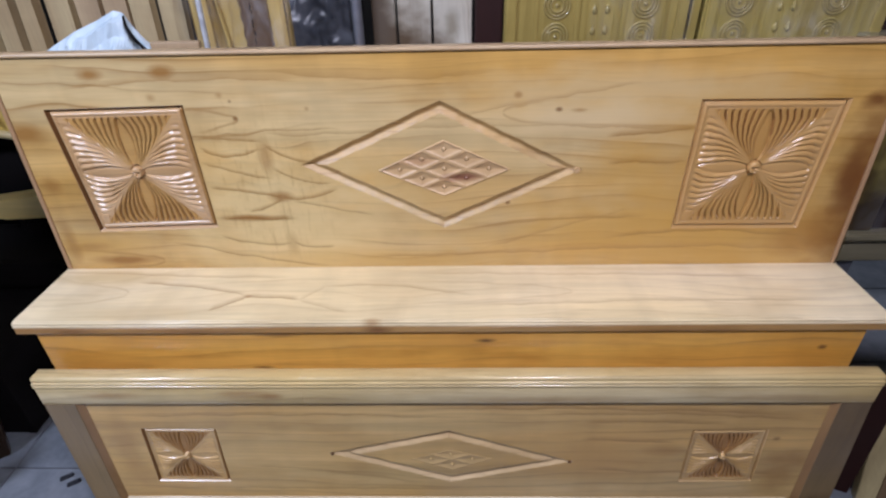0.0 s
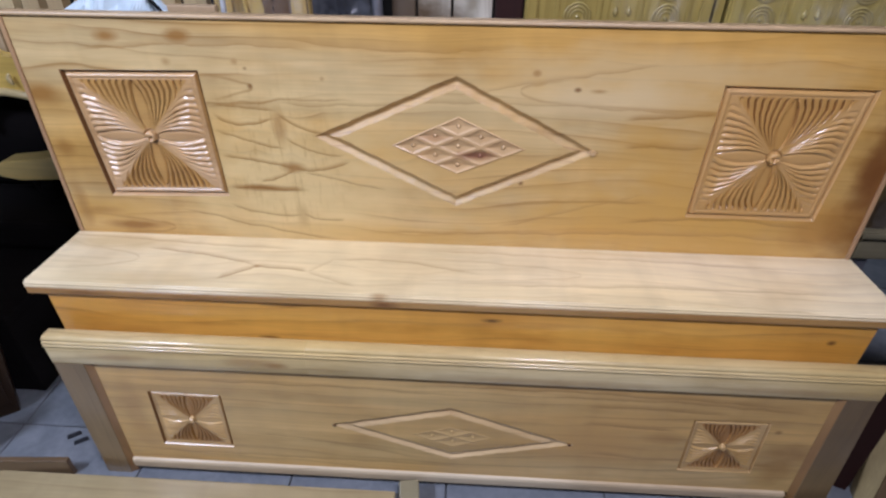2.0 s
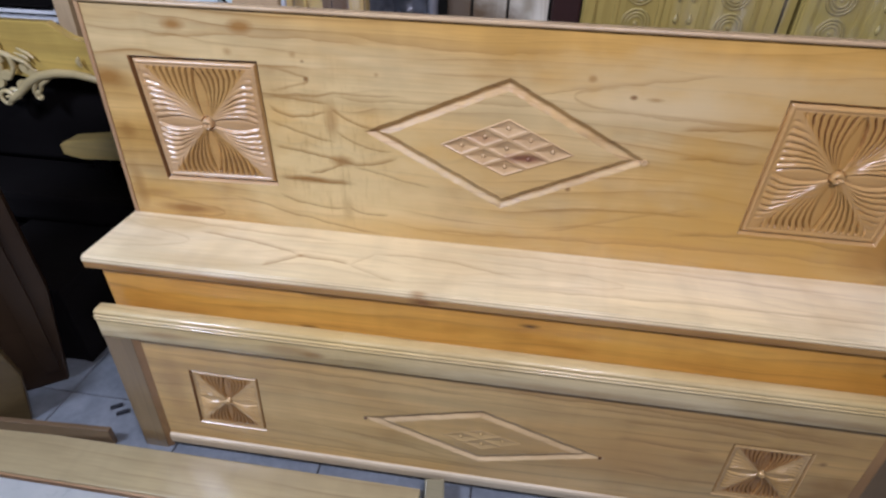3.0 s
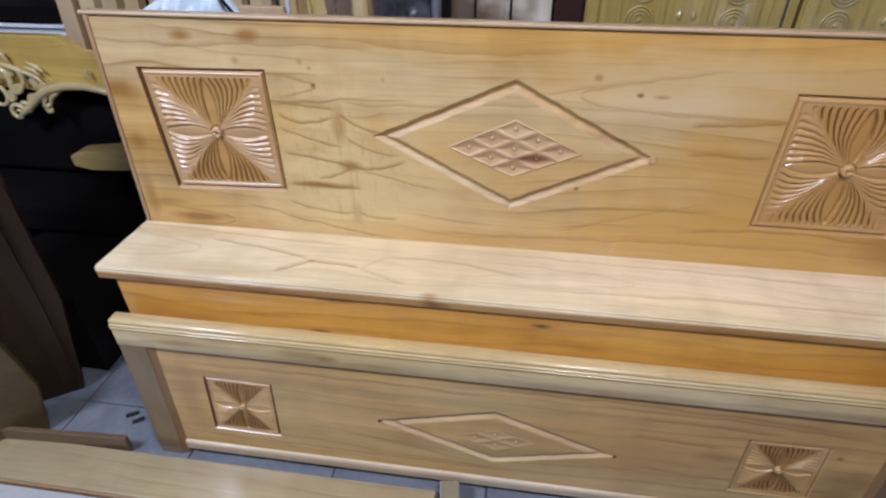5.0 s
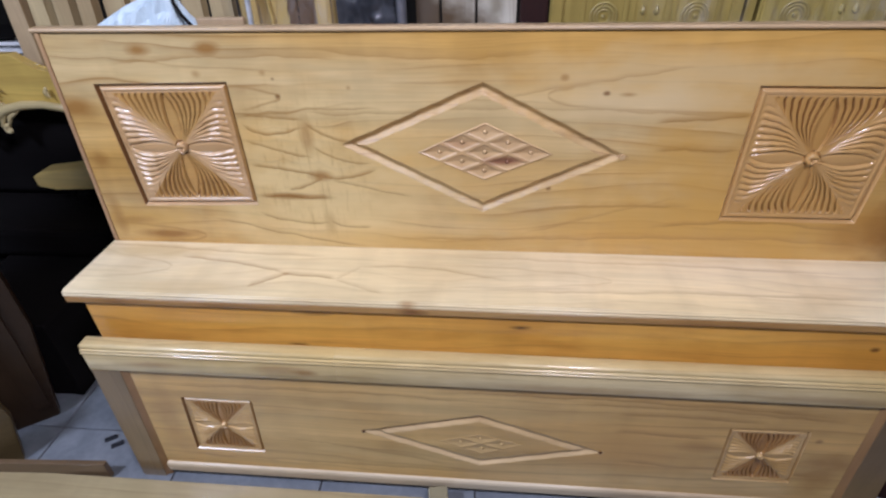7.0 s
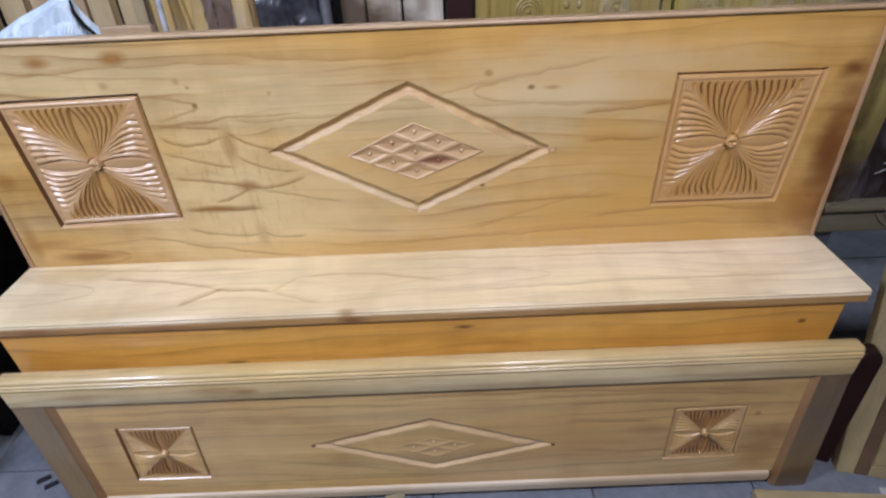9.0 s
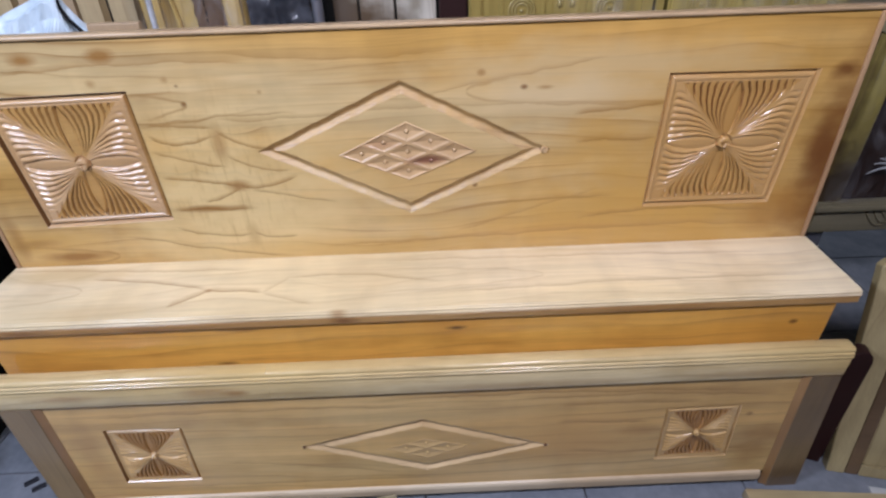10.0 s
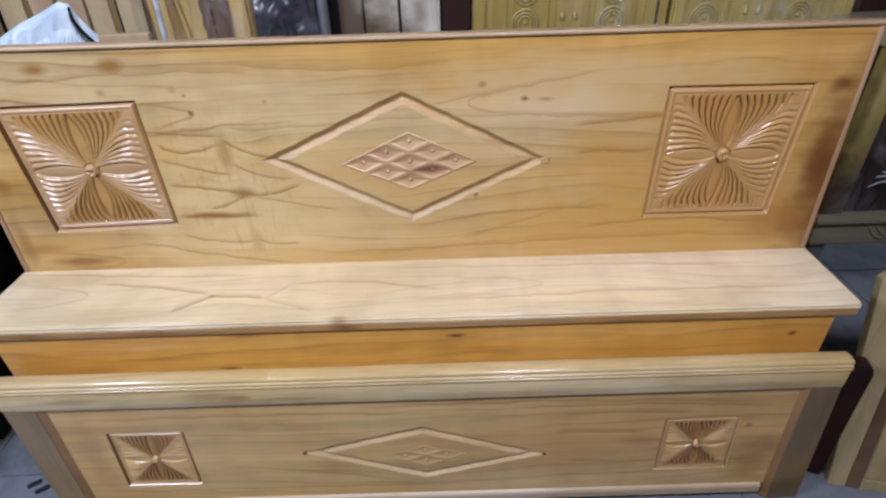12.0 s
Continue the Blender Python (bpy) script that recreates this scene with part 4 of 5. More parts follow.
# ---- floor pieces and what stands round the bed ----
def back_planks():
    """Raw boards standing on end in a row behind the headboard."""
    rng = random.Random(4)
    spots = [(-1.462, -1.404, 0.05, 1), (-1.390, -1.338, 0.06, 0), (-1.306, -1.252, 0.06, 0), (-1.226, -1.176, 0.06, 0), (-1.148, -1.080, 0.05, 0), (-1.062, -0.990, 0.05, 1),
             (-0.978, -0.910, 0.04, 1), (-0.898, -0.838, 0.03, 0), (-0.816, -0.749, 0.03, 0), (-0.722, -0.690, 0.03, 1)]
    for k, (xa, xb, lean, pink) in enumerate(spots):
        t = thing("plank", "raw pinkish sawn plank standing on end" if pink else "raw yellowish sawn plank standing on end", "plank", (0, 0, 0), "planks standing behind the bed")
        bm = bmesh.new()
        rows = []
        n = 16
        ph, am = rng.uniform(0, 6), rng.uniform(0.001, 0.003)
        y0 = 0.60 + rng.uniform(0, 0.02)
        top = rng.uniform(1.75, 2.05)
        for i in range(n + 1):
            z = top * i / n
            dx = lean * (z - 0.98) + am * math.sin(z * 7 + ph)
            rows.append([bm.verts.new((xa + dx + am * math.sin(z * 11 + ph * 2), y0, z)), bm.verts.new((xb + dx + am * math.sin(z * 9 + ph), y0 - 0.004, z)),
                         bm.verts.new((xb + dx, y0 + 0.032, z)), bm.verts.new((xa + dx, y0 + 0.034, z))])
        for a, b in zip(rows, rows[1:]):
            for j in range(4):
                bm.faces.new((a[j], a[(j + 1) % 4], b[(j + 1) % 4], b[j]))
        bm.faces.new(rows[0])
        bm.faces.new(rows[-1])
        part("board", bm, M_PINK if pink else M_RAW, t)


back_planks()
for k, (xa, xb, y0) in enumerate(((-0.215, -0.145, 0.66), (-0.135, -0.040, 0.62), (-0.034, 0.078, 0.63))):
    t = thing("plank", "weathered grey-white plank with a brown stain, standing on end", "plank", (0, 0, 0), "planks standing behind the bed")
    part("board", box(xa, xb, y0, y0 + 0.03, 0, 1.9, 0.004), M_GREYPLANK, t)
t = thing("batten", "narrow pinkish-tan wooden batten standing behind the headboard", "batten")
part("board", box(-0.566, -0.470, 0.045, 0.060, 0, 1.078, 0.003), M_PINK, t)
t = thing("door_post", "dark brown upright post between planks and doors", "post")
part("shaft", box(0.086, 0.164, 0.60, 0.68, 0, 2.1, 0.006), M_REDDARK, t)


def tube(points, radius, sides=8, taper=None):
    """A round bar along a line of points."""
    bm = bmesh.new()
    rings = []
    n = len(points)
    for k, p in enumerate(points):
        d = (Vector(points[min(k + 1, n - 1)]) - Vector(points[max(k - 1, 0)])).normalized()
        u = d.orthogonal().normalized() if not rings else (prev - d * prev.dot(d)).normalized()
        prev = u
        w = d.cross(u)
        r = radius if taper is None else radius * taper[k]
        rings.append([bm.verts.new(Vector(p) + (u * math.cos(2 * math.pi * a / sides) + w * math.sin(2 * math.pi * a / sides)) * r) for a in range(sides)])
    for a, b in zip(rings, rings[1:]):
        for j in range(sides):
            bm.faces.new((a[j], a[(j + 1) % sides], b[(j + 1) % sides], b[j]))
    bm.faces.new(rings[0][::-1])
    bm.faces.new(rings[-1])
    return bm


t = thing("metal_pole", "grey metal pole standing upright among the goods", "pole")
part("pole", tube([(-0.252, 0.62, 0), (-0.252, 0.62, 1.0), (-0.254, 0.62, 2.2)], 0.0155, 14), M_METAL, t, "", True)


def rosette_mesh():
    """Concentric raised rings round a small boss."""
    bm = bmesh.new()
    for radius, thick in ((0.036, 0.0030), (0.027, 0.0030), (0.018, 0.0030)):
        rings = []
        for k in range(24):
            a = 2 * math.pi * k / 24
            c = Vector((radius * math.cos(a), 0, radius * math.sin(a)))
            out = c.normalized()
            rings.append([bm.verts.new(c + out * thick * math.cos(b) + Vector((0, -1, 0)) * thick * 1.3 * math.sin(b)) for b in (0, 0.8, 1.57, 2.34, 3.14)])
        for k in range(24):
            a, b = rings[k], rings[(k + 1) % 24]
            for j in range(4):
                bm.faces.new((a[j], a[j + 1], b[j + 1], b[j]))
    bmesh.ops.create_uvsphere(bm, u_segments=10, v_segments=6, radius=0.006)
    bmesh.ops.recalc_face_normals(bm, faces=bm.faces)
    for f in bm.faces:
        f.smooth = True
    me = bpy.data.meshes.new("rosette")
    bm.to_mesh(me)
    bm.free()
    me.materials.append(M_ROSETTE)
    return me


ROSETTE = rosette_mesh()


def carved_door(x0, x1, columns, y, label, material):
    t = thing("door_leaf", label, "door", (0, 0, 0), "carved doors behind the bed")
    part("leaf", box(x0, x1, y, y + 0.035, 0.0, 1.98, 0.004), material, t)
    for xa in (x0 + 0.004, x1 - 0.034):
        part("stile", box(xa, xa + 0.03, y - 0.010, y - 0.0005, 0.0, 1.98, 0.004), material, t)
    for c in columns:
        for s in (-1, 1):
            xa = c + s * 0.058
            part("bead", box(xa - 0.006, xa + 0.006, y - 0.004, y - 0.0005, 0.02, 1.96, 0.0015), material, t)
        for k in range(8):
            ob = new("rosette", ROSETTE)
            ob.parent = t
            ob.location = (c, y - 0.001, 0.80 + 0.083 * k)
    mid = 0.5 * (columns[0] + columns[1])
    for k in range(12):
        for dx in (-0.018, 0.018):
            part("carved_drop", tube([(mid + dx, y - 0.002, 0.86 + 0.055 * k + h) for h in (0, 0.008, 0.016, 0.026)], 0.007, 8, (0.3, 1.0, 0.7, 0.2)), M_ROSETTE, t, "", True)
    for dx in (-0.046, 0.0, 0.046):
        part("flute", box(mid + dx - 0.008, mid + dx + 0.008, y - 0.003, y - 0.0005, 0.02, 1.96, 0.0012), material, t)
    return t


DOORS = [carved_door(0.168, 0.684, (0.316, 0.561), 0.60, "glossy yellow door leaf carved with columns of ringed rosettes", M_YELLOW),
         carved_door(0.726, 1.235, (0.82, 1.085), 0.60, "glossy yellow door leaf carved with columns of ringed rosettes", M_YELLOW)]
t = thing("door_jamb", "yellow-brown wooden strip between two carved doors", "trim")
part("strip", box(0.690, 0.715, 0.60, 0.64, 0, 1.98, 0.003), M_YELLOW, t)
t = thing("dark_door", "dark brown door standing beyond the carved doors", "door")
part("board", box(1.245, 1.40, 0.62, 0.66, 0, 1.9, 0.004), M_DARK, t)


def crumpled(x0, x1, z0, z1, nx, nz, y, amp, scale, seed):
    off = Vector((seed * 3.1, seed * 1.7, seed * 0.9))
    def h(x, z):
        out = np.zeros_like(x)
        for i in range(x.shape[0]):
            for j in range(x.shape[1]):
                p = Vector((x[i, j] * scale, 0, z[i, j] * scale * 0.7)) + off
                out[i, j] = amp * (noise.noise(p) + 0.5 * abs(noise.noise(p * 2.3)))
        return out
    return relief(x0, x1, z0, z1, nx, nz, h, y)


def door_wrap(t, x0, x1, seed):
    v, q = crumpled(x0, x1, 0.9, 1.9, 60, 90, 0.570, 0.014, 18, seed)
    ob = mesh_part("plastic_wrap", v, q, M_FILM, t, "clear crumpled plastic film")
    ob.visible_shadow = False


door_wrap(DOORS[0], 0.40, 0.684, 3)
door_wrap(DOORS[1], 0.728, 1.235, 6)

# a varnished panel in clear wrap
t = thing("wrapped_headboard", "varnished yellow headboard wrapped in shiny clear plastic", "headboard")
part("board", box(-0.652, -0.402, 0.45, 0.49, 0, 1.55, 0.01), M_AMBER, t)
for xa, xb in ((-0.648, -0.60), (-0.449, -0.405)):
    part("bead", box(xa, xb, 0.435, 0.4495, 0.02, 1.53, 0.012), M_AMBER, t)
part("bead", tube([(-0.575 + 0.014 * math.sin(z * 9.0), 0.447, z) for z in np.linspace(0.1, 1.5, 40)], 0.006, 8), M_AMBER, t, "", True)
for side, xs in ((0, (-0.524, -0.494, -0.522, -0.488)), (1, (-0.488, -0.462, -0.500, -0.424))):
    ta, tb, ba, bb = xs
    zs = np.linspace(1.30, 0.86, 23)
    left = [(ta + (ba - ta) * k / 22 + 0.004 * (k % 2), z) for k, z in enumerate(zs)]
    right = [(tb + (bb - tb) * k / 22 - 0.007 * (k % 2), z) for k, z in enumerate(zs)]
    part("carved_leaf", moved(slab(left + right[::-1], 0.010, 0), pose(0, 0.4395, 0)), M_LEAF, t, "brown carved leaf")
v, q = crumpled(-0.664, -0.39, 0.02, 1.54, 70, 120, 0.415, 0.016, 14, 2)
film = mesh_part("plastic_wrap", v, q, M_FILM, t, "clear crumpled plastic film")
# upright fold added where the wrap shows a white streak of glare
part("film_fold", tube([(-0.614 + 0.003 * math.sin(z * 13), 0.412 + 0.004 * math.sin(z * 17), z) for z in np.linspace(0.3, 1.5, 40)], 0.0075, 8), M_FOLD, t, "crease of the plastic film, coloured pale for its glare", True)
film.visible_shadow = False

# dark goods in film
t = thing("wrapped_goods", "dark goods under crumpled shiny grey plastic film", "goods")
part("carton", box(-0.445, -0.275, 0.66, 0.9, 0, 1.35, 0.006), M_BLACK, t)
v, q = crumpled(-0.46, -0.262, 0.02, 1.20, 50, 180, 0.645, 0.035, 15, 5)
mesh_part("plastic_wrap", v, q, M_DARKFILM, t)

# pale blue sheet bundle
def bundle():
    t = thing("plastic_bundle", "pale blue plastic sheet bunched over a bundle behind the headboard", "plastic sheet")
    top = lambda x: float(np.interp(x, [-0.90, -0.85, -0.824, -0.756, -0.70, -0.661, -0.642, -0.633, -0.615, -0.599, -0.575, -0.56],
                                    [0.98, 1.035, 1.053, 1.087, 1.108, 1.126, 1.121, 1.100, 1.072, 1.056, 1.03, 0.98]))
    nx, bm, rows = 70, bmesh.new(), []
    for i in range(nx):
        x = -0.895 + 0.33 * i / (nx - 1)
        zt = top(x)
        row = []
        for y, f in ((0.062, 0.0), (0.060, 0.5), (0.066, 0.8), (0.070, 0.90), (0.078, 0.94), (0.088, 0.965), (0.100, 0.985), (0.113, 0.997), (0.120, 1.0), (0.130, 0.99),
                     (0.145, 0.96), (0.160, 0.9), (0.168, 0.5), (0.168, 0.0)):
            p = Vector((x * 16 + f * 9, f * 26, 1.7))
            crease = abs(noise.noise(p)) + 0.5 * abs(noise.noise(p * 2.3))
            deep_in = 0.034 * crease * min(1.0, (1.0 - f) * 30) * (0 < f)
            row.append(bm.verts.new((x + 0.006 * noise.noise(p * 1.3) * (f < 1), y + deep_in if y < 0.12 else y, zt * f - 0.016 * crease * (0.9 < f < 1))))
        rows.append(row)
    for a, b in zip(rows, rows[1:]):
        for j in range(len(a) - 1):
            bm.faces.new((a[j], a[j + 1], b[j + 1], b[j]))
    for row in (rows[0], rows[-1]):
        bm.faces.new(row)
    part("sheet", bm, M_BAG, t, "", False)
    edge = [(-0.640, 0.112, 1.116), (-0.633, 0.100, 1.096), (-0.621, 0.094, 1.076), (-0.607, 0.090, 1.062), (-0.592, 0.088, 1.045)]
    part("cord", tube(edge, 0.0035, 8, [0.6, 1.0, 1.1, 1.0, 0.8]), M_BLACK, t, "black cord along the sheet's edge", True)


bundle()


# ---- left of the bed ----
def curl(cx, cz, y, r0, turns, start, flip=1, n=26):
    pts = []
    for k in range(n):
        a = start + flip * turns * 2 * math.pi * k / (n - 1)
        r = r0 * (1 - 0.82 * k / (n - 1))
        pts.append((cx + r * math.cos(a), y, cz + r * math.sin(a)))
    return pts


sofa = thing("carved_sofa", "yellow wooden sofa frame with a scroll-carved crest and black seat", "sofa")
crest = [(-2.1, 0.890), (-1.42, 0.893), (-1.355, 0.845), (-1.30, 0.84), (-1.02, 0.84), (-1.02, 0.725), (-1.34, 0.728), (-1.40, 0.748), (-1.46, 0.738), (-1.515, 0.712), (-1.60, 0.73), (-2.1, 0.73)]
part("crest_board", moved(slab(crest, 0.035, 0.004), pose(0, 0.5, 0)), M_YELLOW_X, sofa)
arch = [(-1.645, 0.484, 0.630), (-1.61, 0.484, 0.655), (-1.575, 0.484, 0.678), (-1.54, 0.484, 0.706), (-1.492, 0.484, 0.731), (-1.429, 0.484, 0.744), (-1.365, 0.484, 0.745),
        (-1.312, 0.484, 0.737), (-1.2, 0.484, 0.71)]
part("arch_bead", tube(arch, 0.015, 10, [0.5, 0.8, 0.9, 1.0, 1.0, 0.95, 0.85, 0.8, 0.7]), M_SCROLL, sofa, "pale beaded arch", True)
for line, r in ((((-1.70, 0.80), (-1.629, 0.787), (-1.618, 0.758), (-1.636, 0.697)), 0.013), (((-1.66, 0.815), (-1.613, 0.802), (-1.571, 0.789), (-1.572, 0.753), (-1.598, 0.715)), 0.012),
                (((-1.60, 0.80), (-1.571, 0.789), (-1.523, 0.770), (-1.502, 0.745)), 0.009), (((-1.473, 0.736), (-1.513, 0.711), (-1.538, 0.672)), 0.010),
                (((-1.442, 0.734), (-1.495, 0.705), (-1.513, 0.673)), 0.009), (((-1.55, 0.80), (-1.52, 0.790), (-1.505, 0.776)), 0.007), (((-1.535, 0.815), (-1.503, 0.80), (-1.488, 0.785)), 0.007),
                (((-1.332, 0.800), (-1.338, 0.785), (-1.330, 0.768)), 0.009), (((-1.62, 0.845), (-1.607, 0.835), (-1.600, 0.815)), 0.009)):
    pts = []
    for k in range(len(line) * 5):
        u = k / (len(line) * 5 - 1) * (len(line) - 1)
        a = min(int(u), len(line) - 2)
        pts.append(tuple(line[a][c] + (line[a + 1][c] - line[a][c]) * (u - a) for c in (0, 1)))
    m = len(pts)
    part("scroll", tube([(x, 0.484, z) for x, z in pts], r * 0.75, 8, [0.35 + 0.75 * math.sin(math.pi * (k + 0.6) / m) for k in range(m)]), M_SCROLL, sofa, "", True)
for cx, cz, r0, turns, st, fl in ((-1.638, 0.648, 0.030, 1.3, 0.4, 1), (-1.60, 0.665, 0.018, 1.2, 2.2, -1), (-1.515, 0.665, 0.014, 1.2, 1.0, 1), (-1.69, 0.70, 0.05, 1.2, 2.6, -1), (-1.70, 0.78, 0.03, 1.2, 2.0, 1)):
    part("scroll", tube(curl(cx, cz, 0.482, r0, turns, st, fl), 0.007, 8, [1.2 - 0.7 * k / 25 for k in range(26)]), M_SCROLL, sofa, "", True)
for cx, cz, size, turn in ((-1.585, 0.735, 0.050, 200), (-1.555, 0.715, 0.045, 235), (-1.60, 0.770, 0.045, 165), (-1.545, 0.765, 0.038, 310), (-1.63, 0.725, 0.045, 250), (-1.525, 0.735, 0.034, 20), (-1.655, 0.755, 0.05, 190)):
    lobes = []
    for k in range(17):
        u = k / 16
        wide = 0.34 * math.sin(math.pi * min(1, u * 1.05)) ** 0.7 * (1 - 0.28 * (k % 2))
        lobes.append((u, wide))
    outline = [(size * u, size * w) for u, w in lobes] + [(size * u, -size * w) for u, w in lobes[::-1][1:-1]]
    ca, sa = math.cos(radians(turn)), math.sin(radians(turn))
    part("leaf", moved(slab([(cx + ca * x - sa * z, cz + sa * x + ca * z) for x, z in outline], 0.012, 0.002), pose(0, 0.478, 0)), M_SCROLL, sofa, "pale carved leaf")
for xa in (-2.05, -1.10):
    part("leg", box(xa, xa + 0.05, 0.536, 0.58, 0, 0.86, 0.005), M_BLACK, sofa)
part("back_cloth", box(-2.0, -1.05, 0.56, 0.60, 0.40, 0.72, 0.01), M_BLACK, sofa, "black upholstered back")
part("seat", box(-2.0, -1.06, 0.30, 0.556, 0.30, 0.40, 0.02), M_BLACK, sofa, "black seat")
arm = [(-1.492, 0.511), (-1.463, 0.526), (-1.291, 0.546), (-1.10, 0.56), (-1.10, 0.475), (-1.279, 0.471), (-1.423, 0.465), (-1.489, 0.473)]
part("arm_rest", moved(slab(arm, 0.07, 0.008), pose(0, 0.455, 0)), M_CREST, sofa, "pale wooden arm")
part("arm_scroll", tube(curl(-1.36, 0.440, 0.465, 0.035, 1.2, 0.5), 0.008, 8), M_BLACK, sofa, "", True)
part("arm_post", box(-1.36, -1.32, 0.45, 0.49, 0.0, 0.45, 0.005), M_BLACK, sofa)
cab = thing("black_cabinet", "cabinet coloured near-black for the shade it stands in", "cabinet")
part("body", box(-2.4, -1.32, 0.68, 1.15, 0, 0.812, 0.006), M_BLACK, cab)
for k in range(3):
    t = thing("pale_board", "long pale grey laminated board lying on the cabinet", "board", (0, 0, 0), "boards stacked on the cabinet")
    part("board", moved(box(-0.75, 0.10 - 0.015 * k, -0.10 + 0.015 * k, 0.14, 0, 0.011, 0.002), pose(-1.655, 0.82, 0.813 + 0.022 * k, 0, 0, 4 - 2 * k)), M_PALE, t)
    part("spacer", moved(box(0.0, 0.03, 0.0, 0.1, 0.0112, 0.0218, 0), pose(-1.68, 0.82, 0.813 + 0.022 * k, 0, 0, 4 - 2 * k)), M_BLACK, t)
t = thing("dark_cover", "thin black sheet lying over the stacked pale boards", "sheet")
part("sheet", moved(box(-0.75, 0.045, -0.075, 0.13, 0, 0.006, 0.001), pose(-1.655, 0.82, 0.8795, 0, 0, 0)), M_BLACK, t)
t = thing("cupboard_door", "dark brown wooden cupboard door standing on the tiles", "door")
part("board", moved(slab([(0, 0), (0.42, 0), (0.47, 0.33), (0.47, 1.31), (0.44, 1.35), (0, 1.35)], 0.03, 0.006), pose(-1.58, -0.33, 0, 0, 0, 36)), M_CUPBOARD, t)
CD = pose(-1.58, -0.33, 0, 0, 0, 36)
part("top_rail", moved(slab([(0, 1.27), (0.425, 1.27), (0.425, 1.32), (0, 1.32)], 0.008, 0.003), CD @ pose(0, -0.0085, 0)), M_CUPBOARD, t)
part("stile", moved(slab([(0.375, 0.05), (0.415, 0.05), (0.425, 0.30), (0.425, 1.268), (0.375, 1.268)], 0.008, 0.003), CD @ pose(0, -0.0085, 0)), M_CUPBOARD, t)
# bench coloured black in place of the shade that falls here
t = thing("low_bench", "low wooden bench behind the cupboard door, coloured near-black for shade", "bench")
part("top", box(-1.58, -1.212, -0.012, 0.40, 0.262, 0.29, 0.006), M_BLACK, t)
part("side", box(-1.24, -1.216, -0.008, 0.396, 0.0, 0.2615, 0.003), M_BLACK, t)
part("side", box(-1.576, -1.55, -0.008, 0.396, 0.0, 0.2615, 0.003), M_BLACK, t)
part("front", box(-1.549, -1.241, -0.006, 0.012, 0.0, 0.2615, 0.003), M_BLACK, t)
t = thing("leaning_board", "plain board coloured dark brown for shade, standing on the tiles", "board")
part("board", moved(slab([(0, 0), (0.40, 0), (0.43, 0.16), (0.40, 0.36), (0, 0.44)], 0.022, 0.004), pose(-1.56, -0.47, 0, 0, 0, 36)), M_LEAN, t)

# ---- lying boards before the footboard ----
t = thing("lying_board", "short brown board lying on edge on the floor", "board")
part("board", moved(box(-0.6, 0.0, -0.014, 0.0, 0, 0.058, 0.002), pose(-0.962, -0.258, 0.0, 0, 0, 3)), M_BROWNEDGE, t)
t = thing("side_rail", "long yellowish bed side rail lying on the floor before the footboard", "bed rail")
part("rail", box(-1.75, -0.125, -0.398, -0.279, 0, 0.020, 0.004), M_LYING, t)
part("bead", box(-1.75, -0.125, -0.404, -0.3985, 0.0, 0.016, 0.002), M_EDGE, t)
t = thing("laminate_sheet", "pale grey-white laminated sheet lying on the floor", "sheet")
part("sheet", moved(box(-1.0, 0.0, -0.5, 0.0, 0, 0.012, 0.002), pose(-0.62, -0.409, 0, 0, 0, 0)), M_WHITE, t)
t = thing("peg_block", "small greyish square wooden block beside the rail", "wood block")
part("block", moved(box(-0.024, 0.024, -0.09, 0.0, 0, 0.055, 0.004), pose(-0.092, -0.268, 0, 0, 0, 8)), M_CABRAIL, t)
for dx, dy in ((-1.035, -0.155), (-1.005, -0.172)):
    t = thing("scrap", "small black offcut lying on a floor tile", "offcut", (dx, dy, 0), "black offcuts on the floor", turn=(0, 0, 35))
    part("piece", box(-0.016, 0.016, -0.006, 0.006, 0, 0.006, 0.001), M_RUBBER, t)

# ---- right of the bed ----
cb = thing("carved_cabinet", "olive-brown carved cabinet wrapped in clear plastic", "cabinet")
CY = 0.35
part("body", box(1.185, 2.2, CY + 0.02, CY + 0.26, 0.36, 0.93, 0.004), M_DARK, cb)
part("stile", box(1.18, 1.25, CY, CY + 0.0195, 0.455, 0.93, 0.005), M_OLIVE, cb)
part("bottom_rail", box(1.18, 2.2, CY - 0.012, CY + 0.0195, 0.355, 0.4545, 0.006), M_CABRAIL, cb)
part("moulding", box(1.165, 2.2, CY - 0.03, CY - 0.0125, 0.435, 0.455, 0.006), M_CABRAIL, cb)
part("top", box(1.175, 2.22, CY - 0.03, CY + 0.28, 0.931, 0.965, 0.008), M_CABRAIL, cb, "pale top board")
for k in range(4):
    pts = [(1.33 + 0.02 * k + 0.05 * u, CY - 0.014, 0.425 - 0.05 * math.sin(u * 1.4) + 0.006 * k) for u in np.linspace(0, 2, 10)]
    part("leaf_carving", tube(pts, 0.004, 6, [0.3 + 0.7 * math.sin(math.pi * k2 / 9) for k2 in range(10)]), M_CABRAIL, cb, "", True)
for xa in (1.20, 2.1):
    for yb in (CY + 0.01, CY + 0.20):
        part("leg", box(xa, xa + 0.05, yb, yb + 0.05, 0, 0.354, 0.004), M_METAL if yb < 0.4 else M_BLACK, cb)
for k in range(5):
    pts = [(1.285 + 0.012 * k + 0.16 * u, CY - 0.004, 0.545 + 0.016 * k + 0.018 * math.sin(u * 5 + k)) for u in np.linspace(0, 1, 14)]
    part("film_fold", tube(pts, 0.0045, 6, [0.3 + 0.7 * math.sin(math.pi * (k2 + 0.3) / 14) for k2 in range(14)]), M_FOLD, cb, "crease of the plastic film, coloured pale for its glare", True)
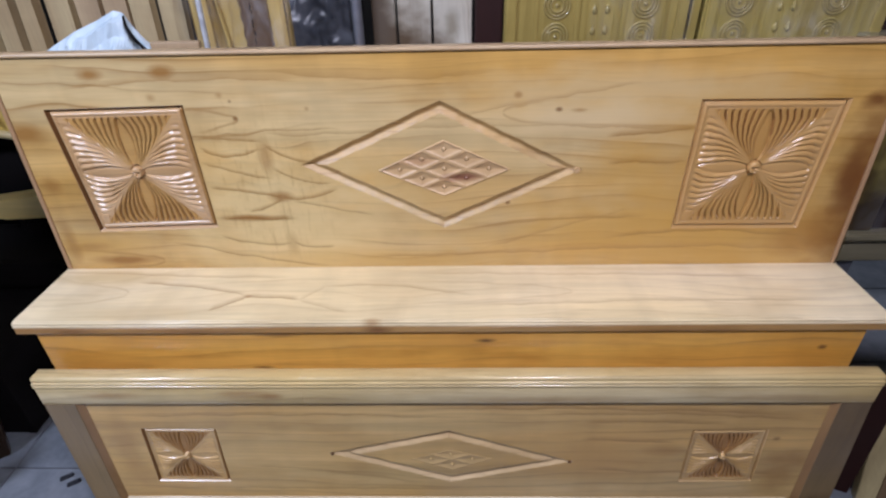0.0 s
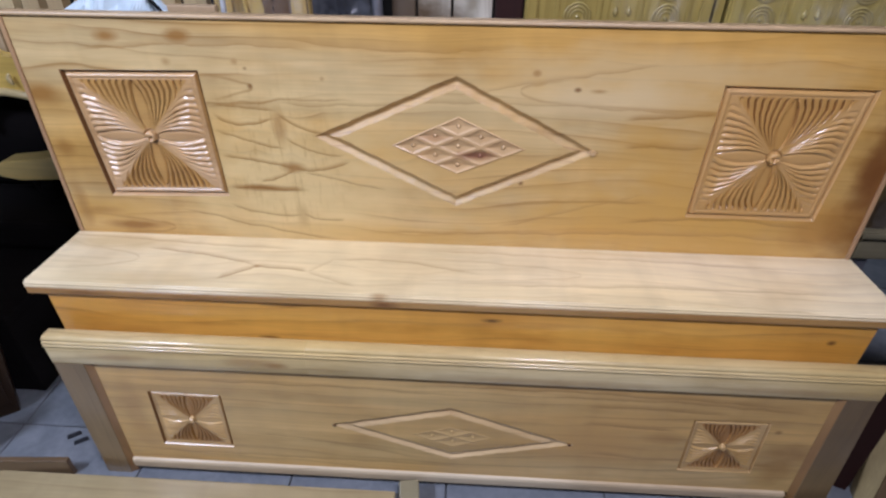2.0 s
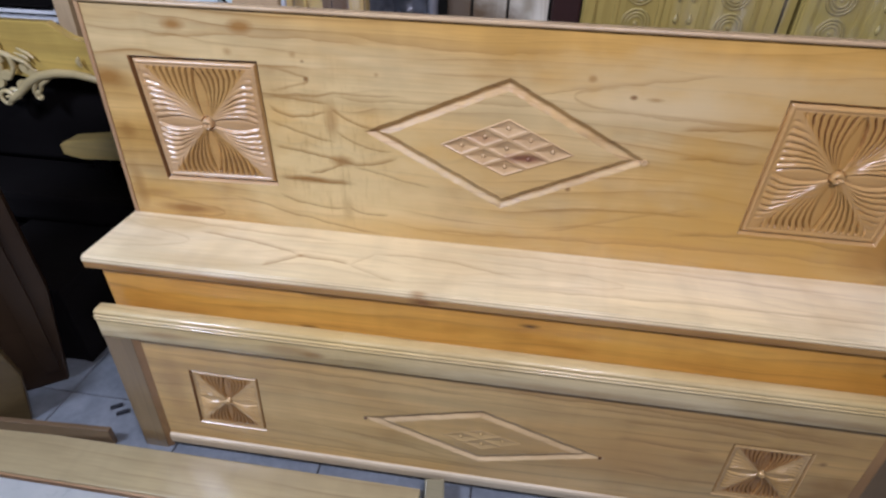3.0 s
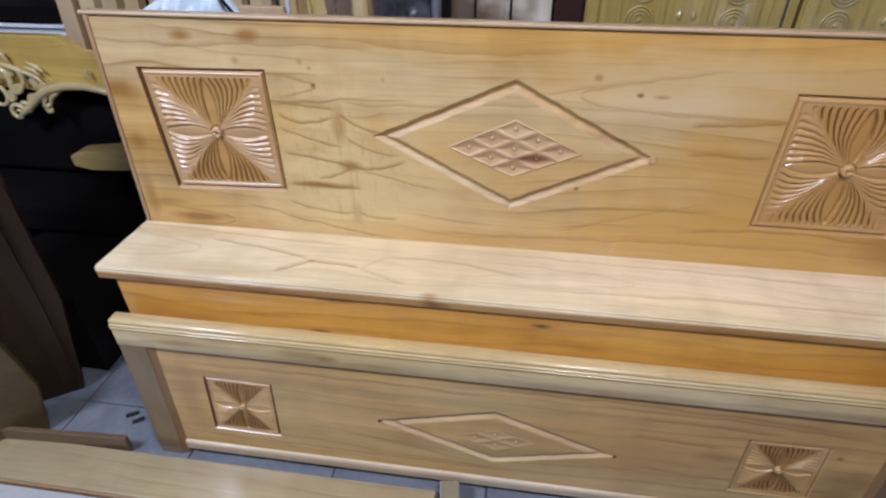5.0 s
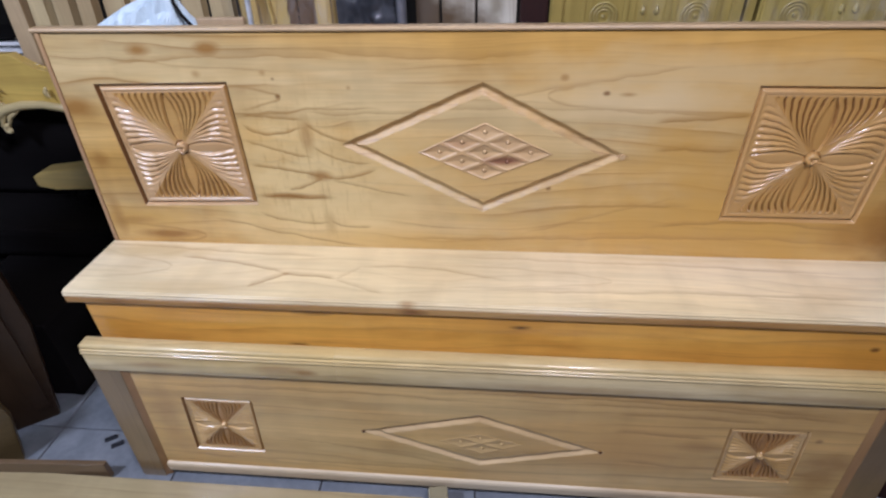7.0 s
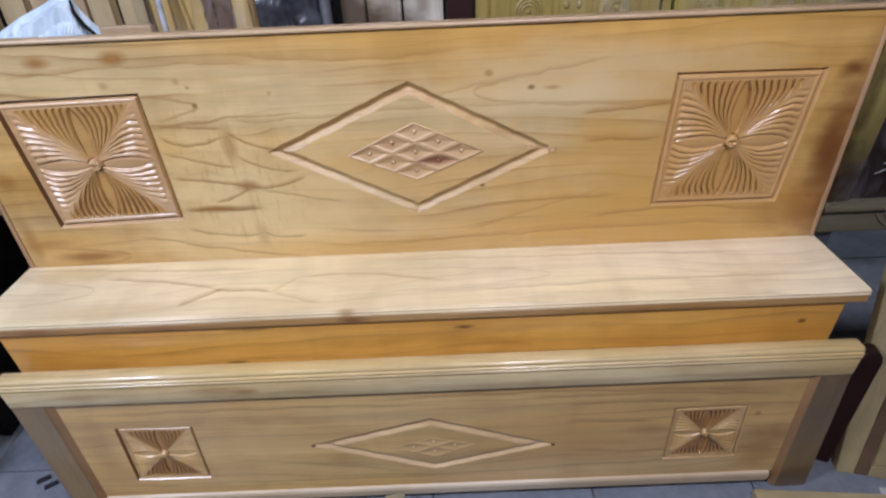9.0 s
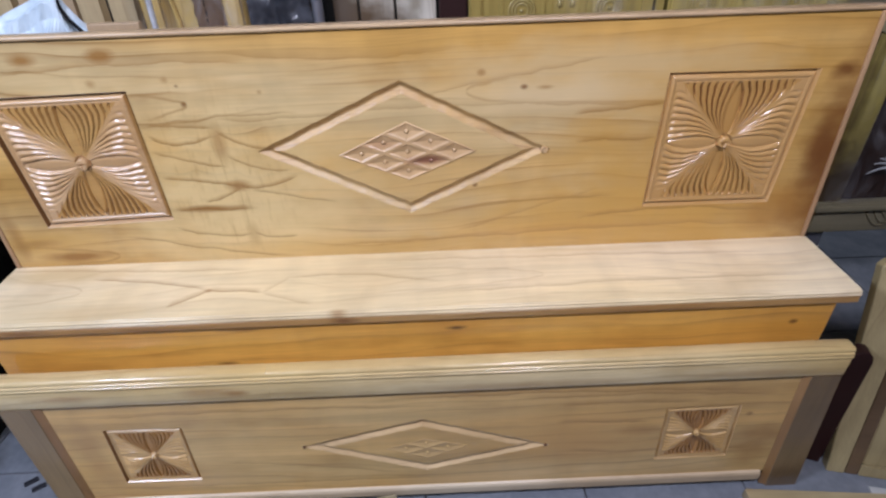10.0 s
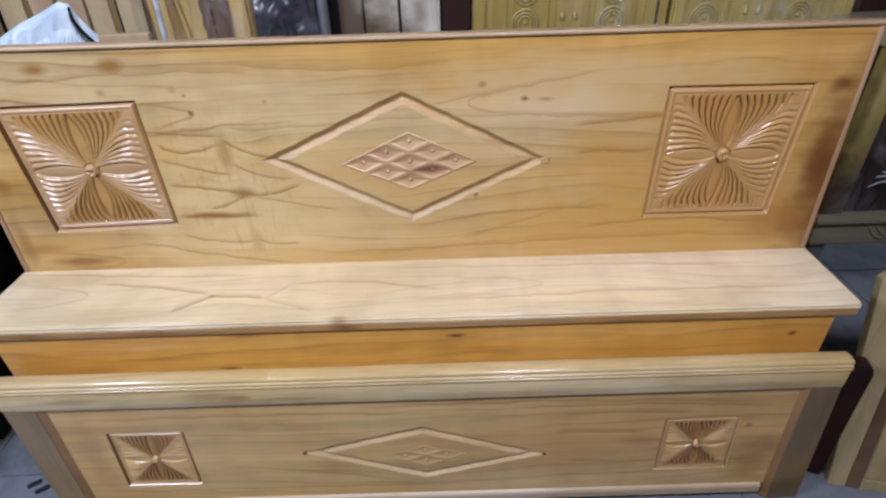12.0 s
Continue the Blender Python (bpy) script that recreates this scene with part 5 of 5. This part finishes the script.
v, q = crumpled(1.19, 2.1, 0.46, 0.93, 90, 60, CY - 0.012, 0.014, 16, 8)
film = mesh_part("plastic_wrap", v, q, M_FILM, cb, "clear crumpled plastic film")
film.visible_shadow = False
t = thing("bed_end", "pale yellow-brown wooden bed end leaning beside the footboard", "bed end")
BE = pose(1.025, -0.222, 0, -19, 0, -14)
part("stile", moved(slab([(0, 0), (0.040, 0), (0.080, 0.44), (0.080, 0.60), (0.05, 0.60), (0, 0.55)], 0.030, 0.004), BE), M_BEDEND, t)
part("panel", moved(slab([(0.042, 0.03), (0.55, 0.03), (0.55, 0.58), (0.081, 0.58)], 0.012, 0.001), BE @ pose(0, 0.012, 0)), M_BEDEND, t)
part("batten", moved(slab([(0.042, 0.0), (0.072, 0.0), (0.110, 0.44), (0.0815, 0.44)], 0.010, 0.004), BE @ pose(0, 0.0015, 0)), M_BROWNEDGE, t, "brown moulding beside the panel")
part("foot_rail", moved(slab([(0.073, 0.0), (0.55, 0.0), (0.55, 0.0295), (0.0755, 0.0295)], 0.026, 0.003), BE), M_BEDEND, t)
t = thing("white_card", "small white card lying on the floor by the bed end", "card", (1.10, -0.27, 0), turn=(0, 0, -14))
part("card", box(0, 0.22, -0.16, 0, 0, 0.004, 0.001), M_WHITE, t)
t = thing("round_topped_post", "dark brown round-topped bed post standing by the panel", "post")
rt = [(-0.022, 0), (0.022, 0), (0.022, 0.328), (0.018, 0.343), (0.008, 0.352), (-0.008, 0.352), (-0.018, 0.343), (-0.022, 0.328)]
part("shaft", moved(slab(rt, 0.04, 0.004), pose(1.0, -0.190, 0, -8, 3, -20)), M_REDDARK, t)
t = thing("lying_board", "pale board lying on the floor by the footboard", "board")
part("board", moved(box(0, 0.5, -0.06, 0.0, 0, 0.03, 0.003), pose(0.78, -0.277, 0, 0, 0, -5)), M_LYING, t)

# ---- floor tiles ----
T = 0.40
tile_bm = box(0.002, T - 0.002, 0.002, T - 0.002, -0.0058, 0.0, 0.0015, 1)
TILE = bpy.data.meshes.new("tile")
tile_bm.to_mesh(TILE)
tile_bm.free()
TILE.materials.append(M_TILE)
for i in range(-8, 8):
    for j in range(-7, 8):
        ob = new("tile", TILE)
        ob.parent = floor
        ob.location = (0.0 + T * i, -0.125 + T * j, 0)
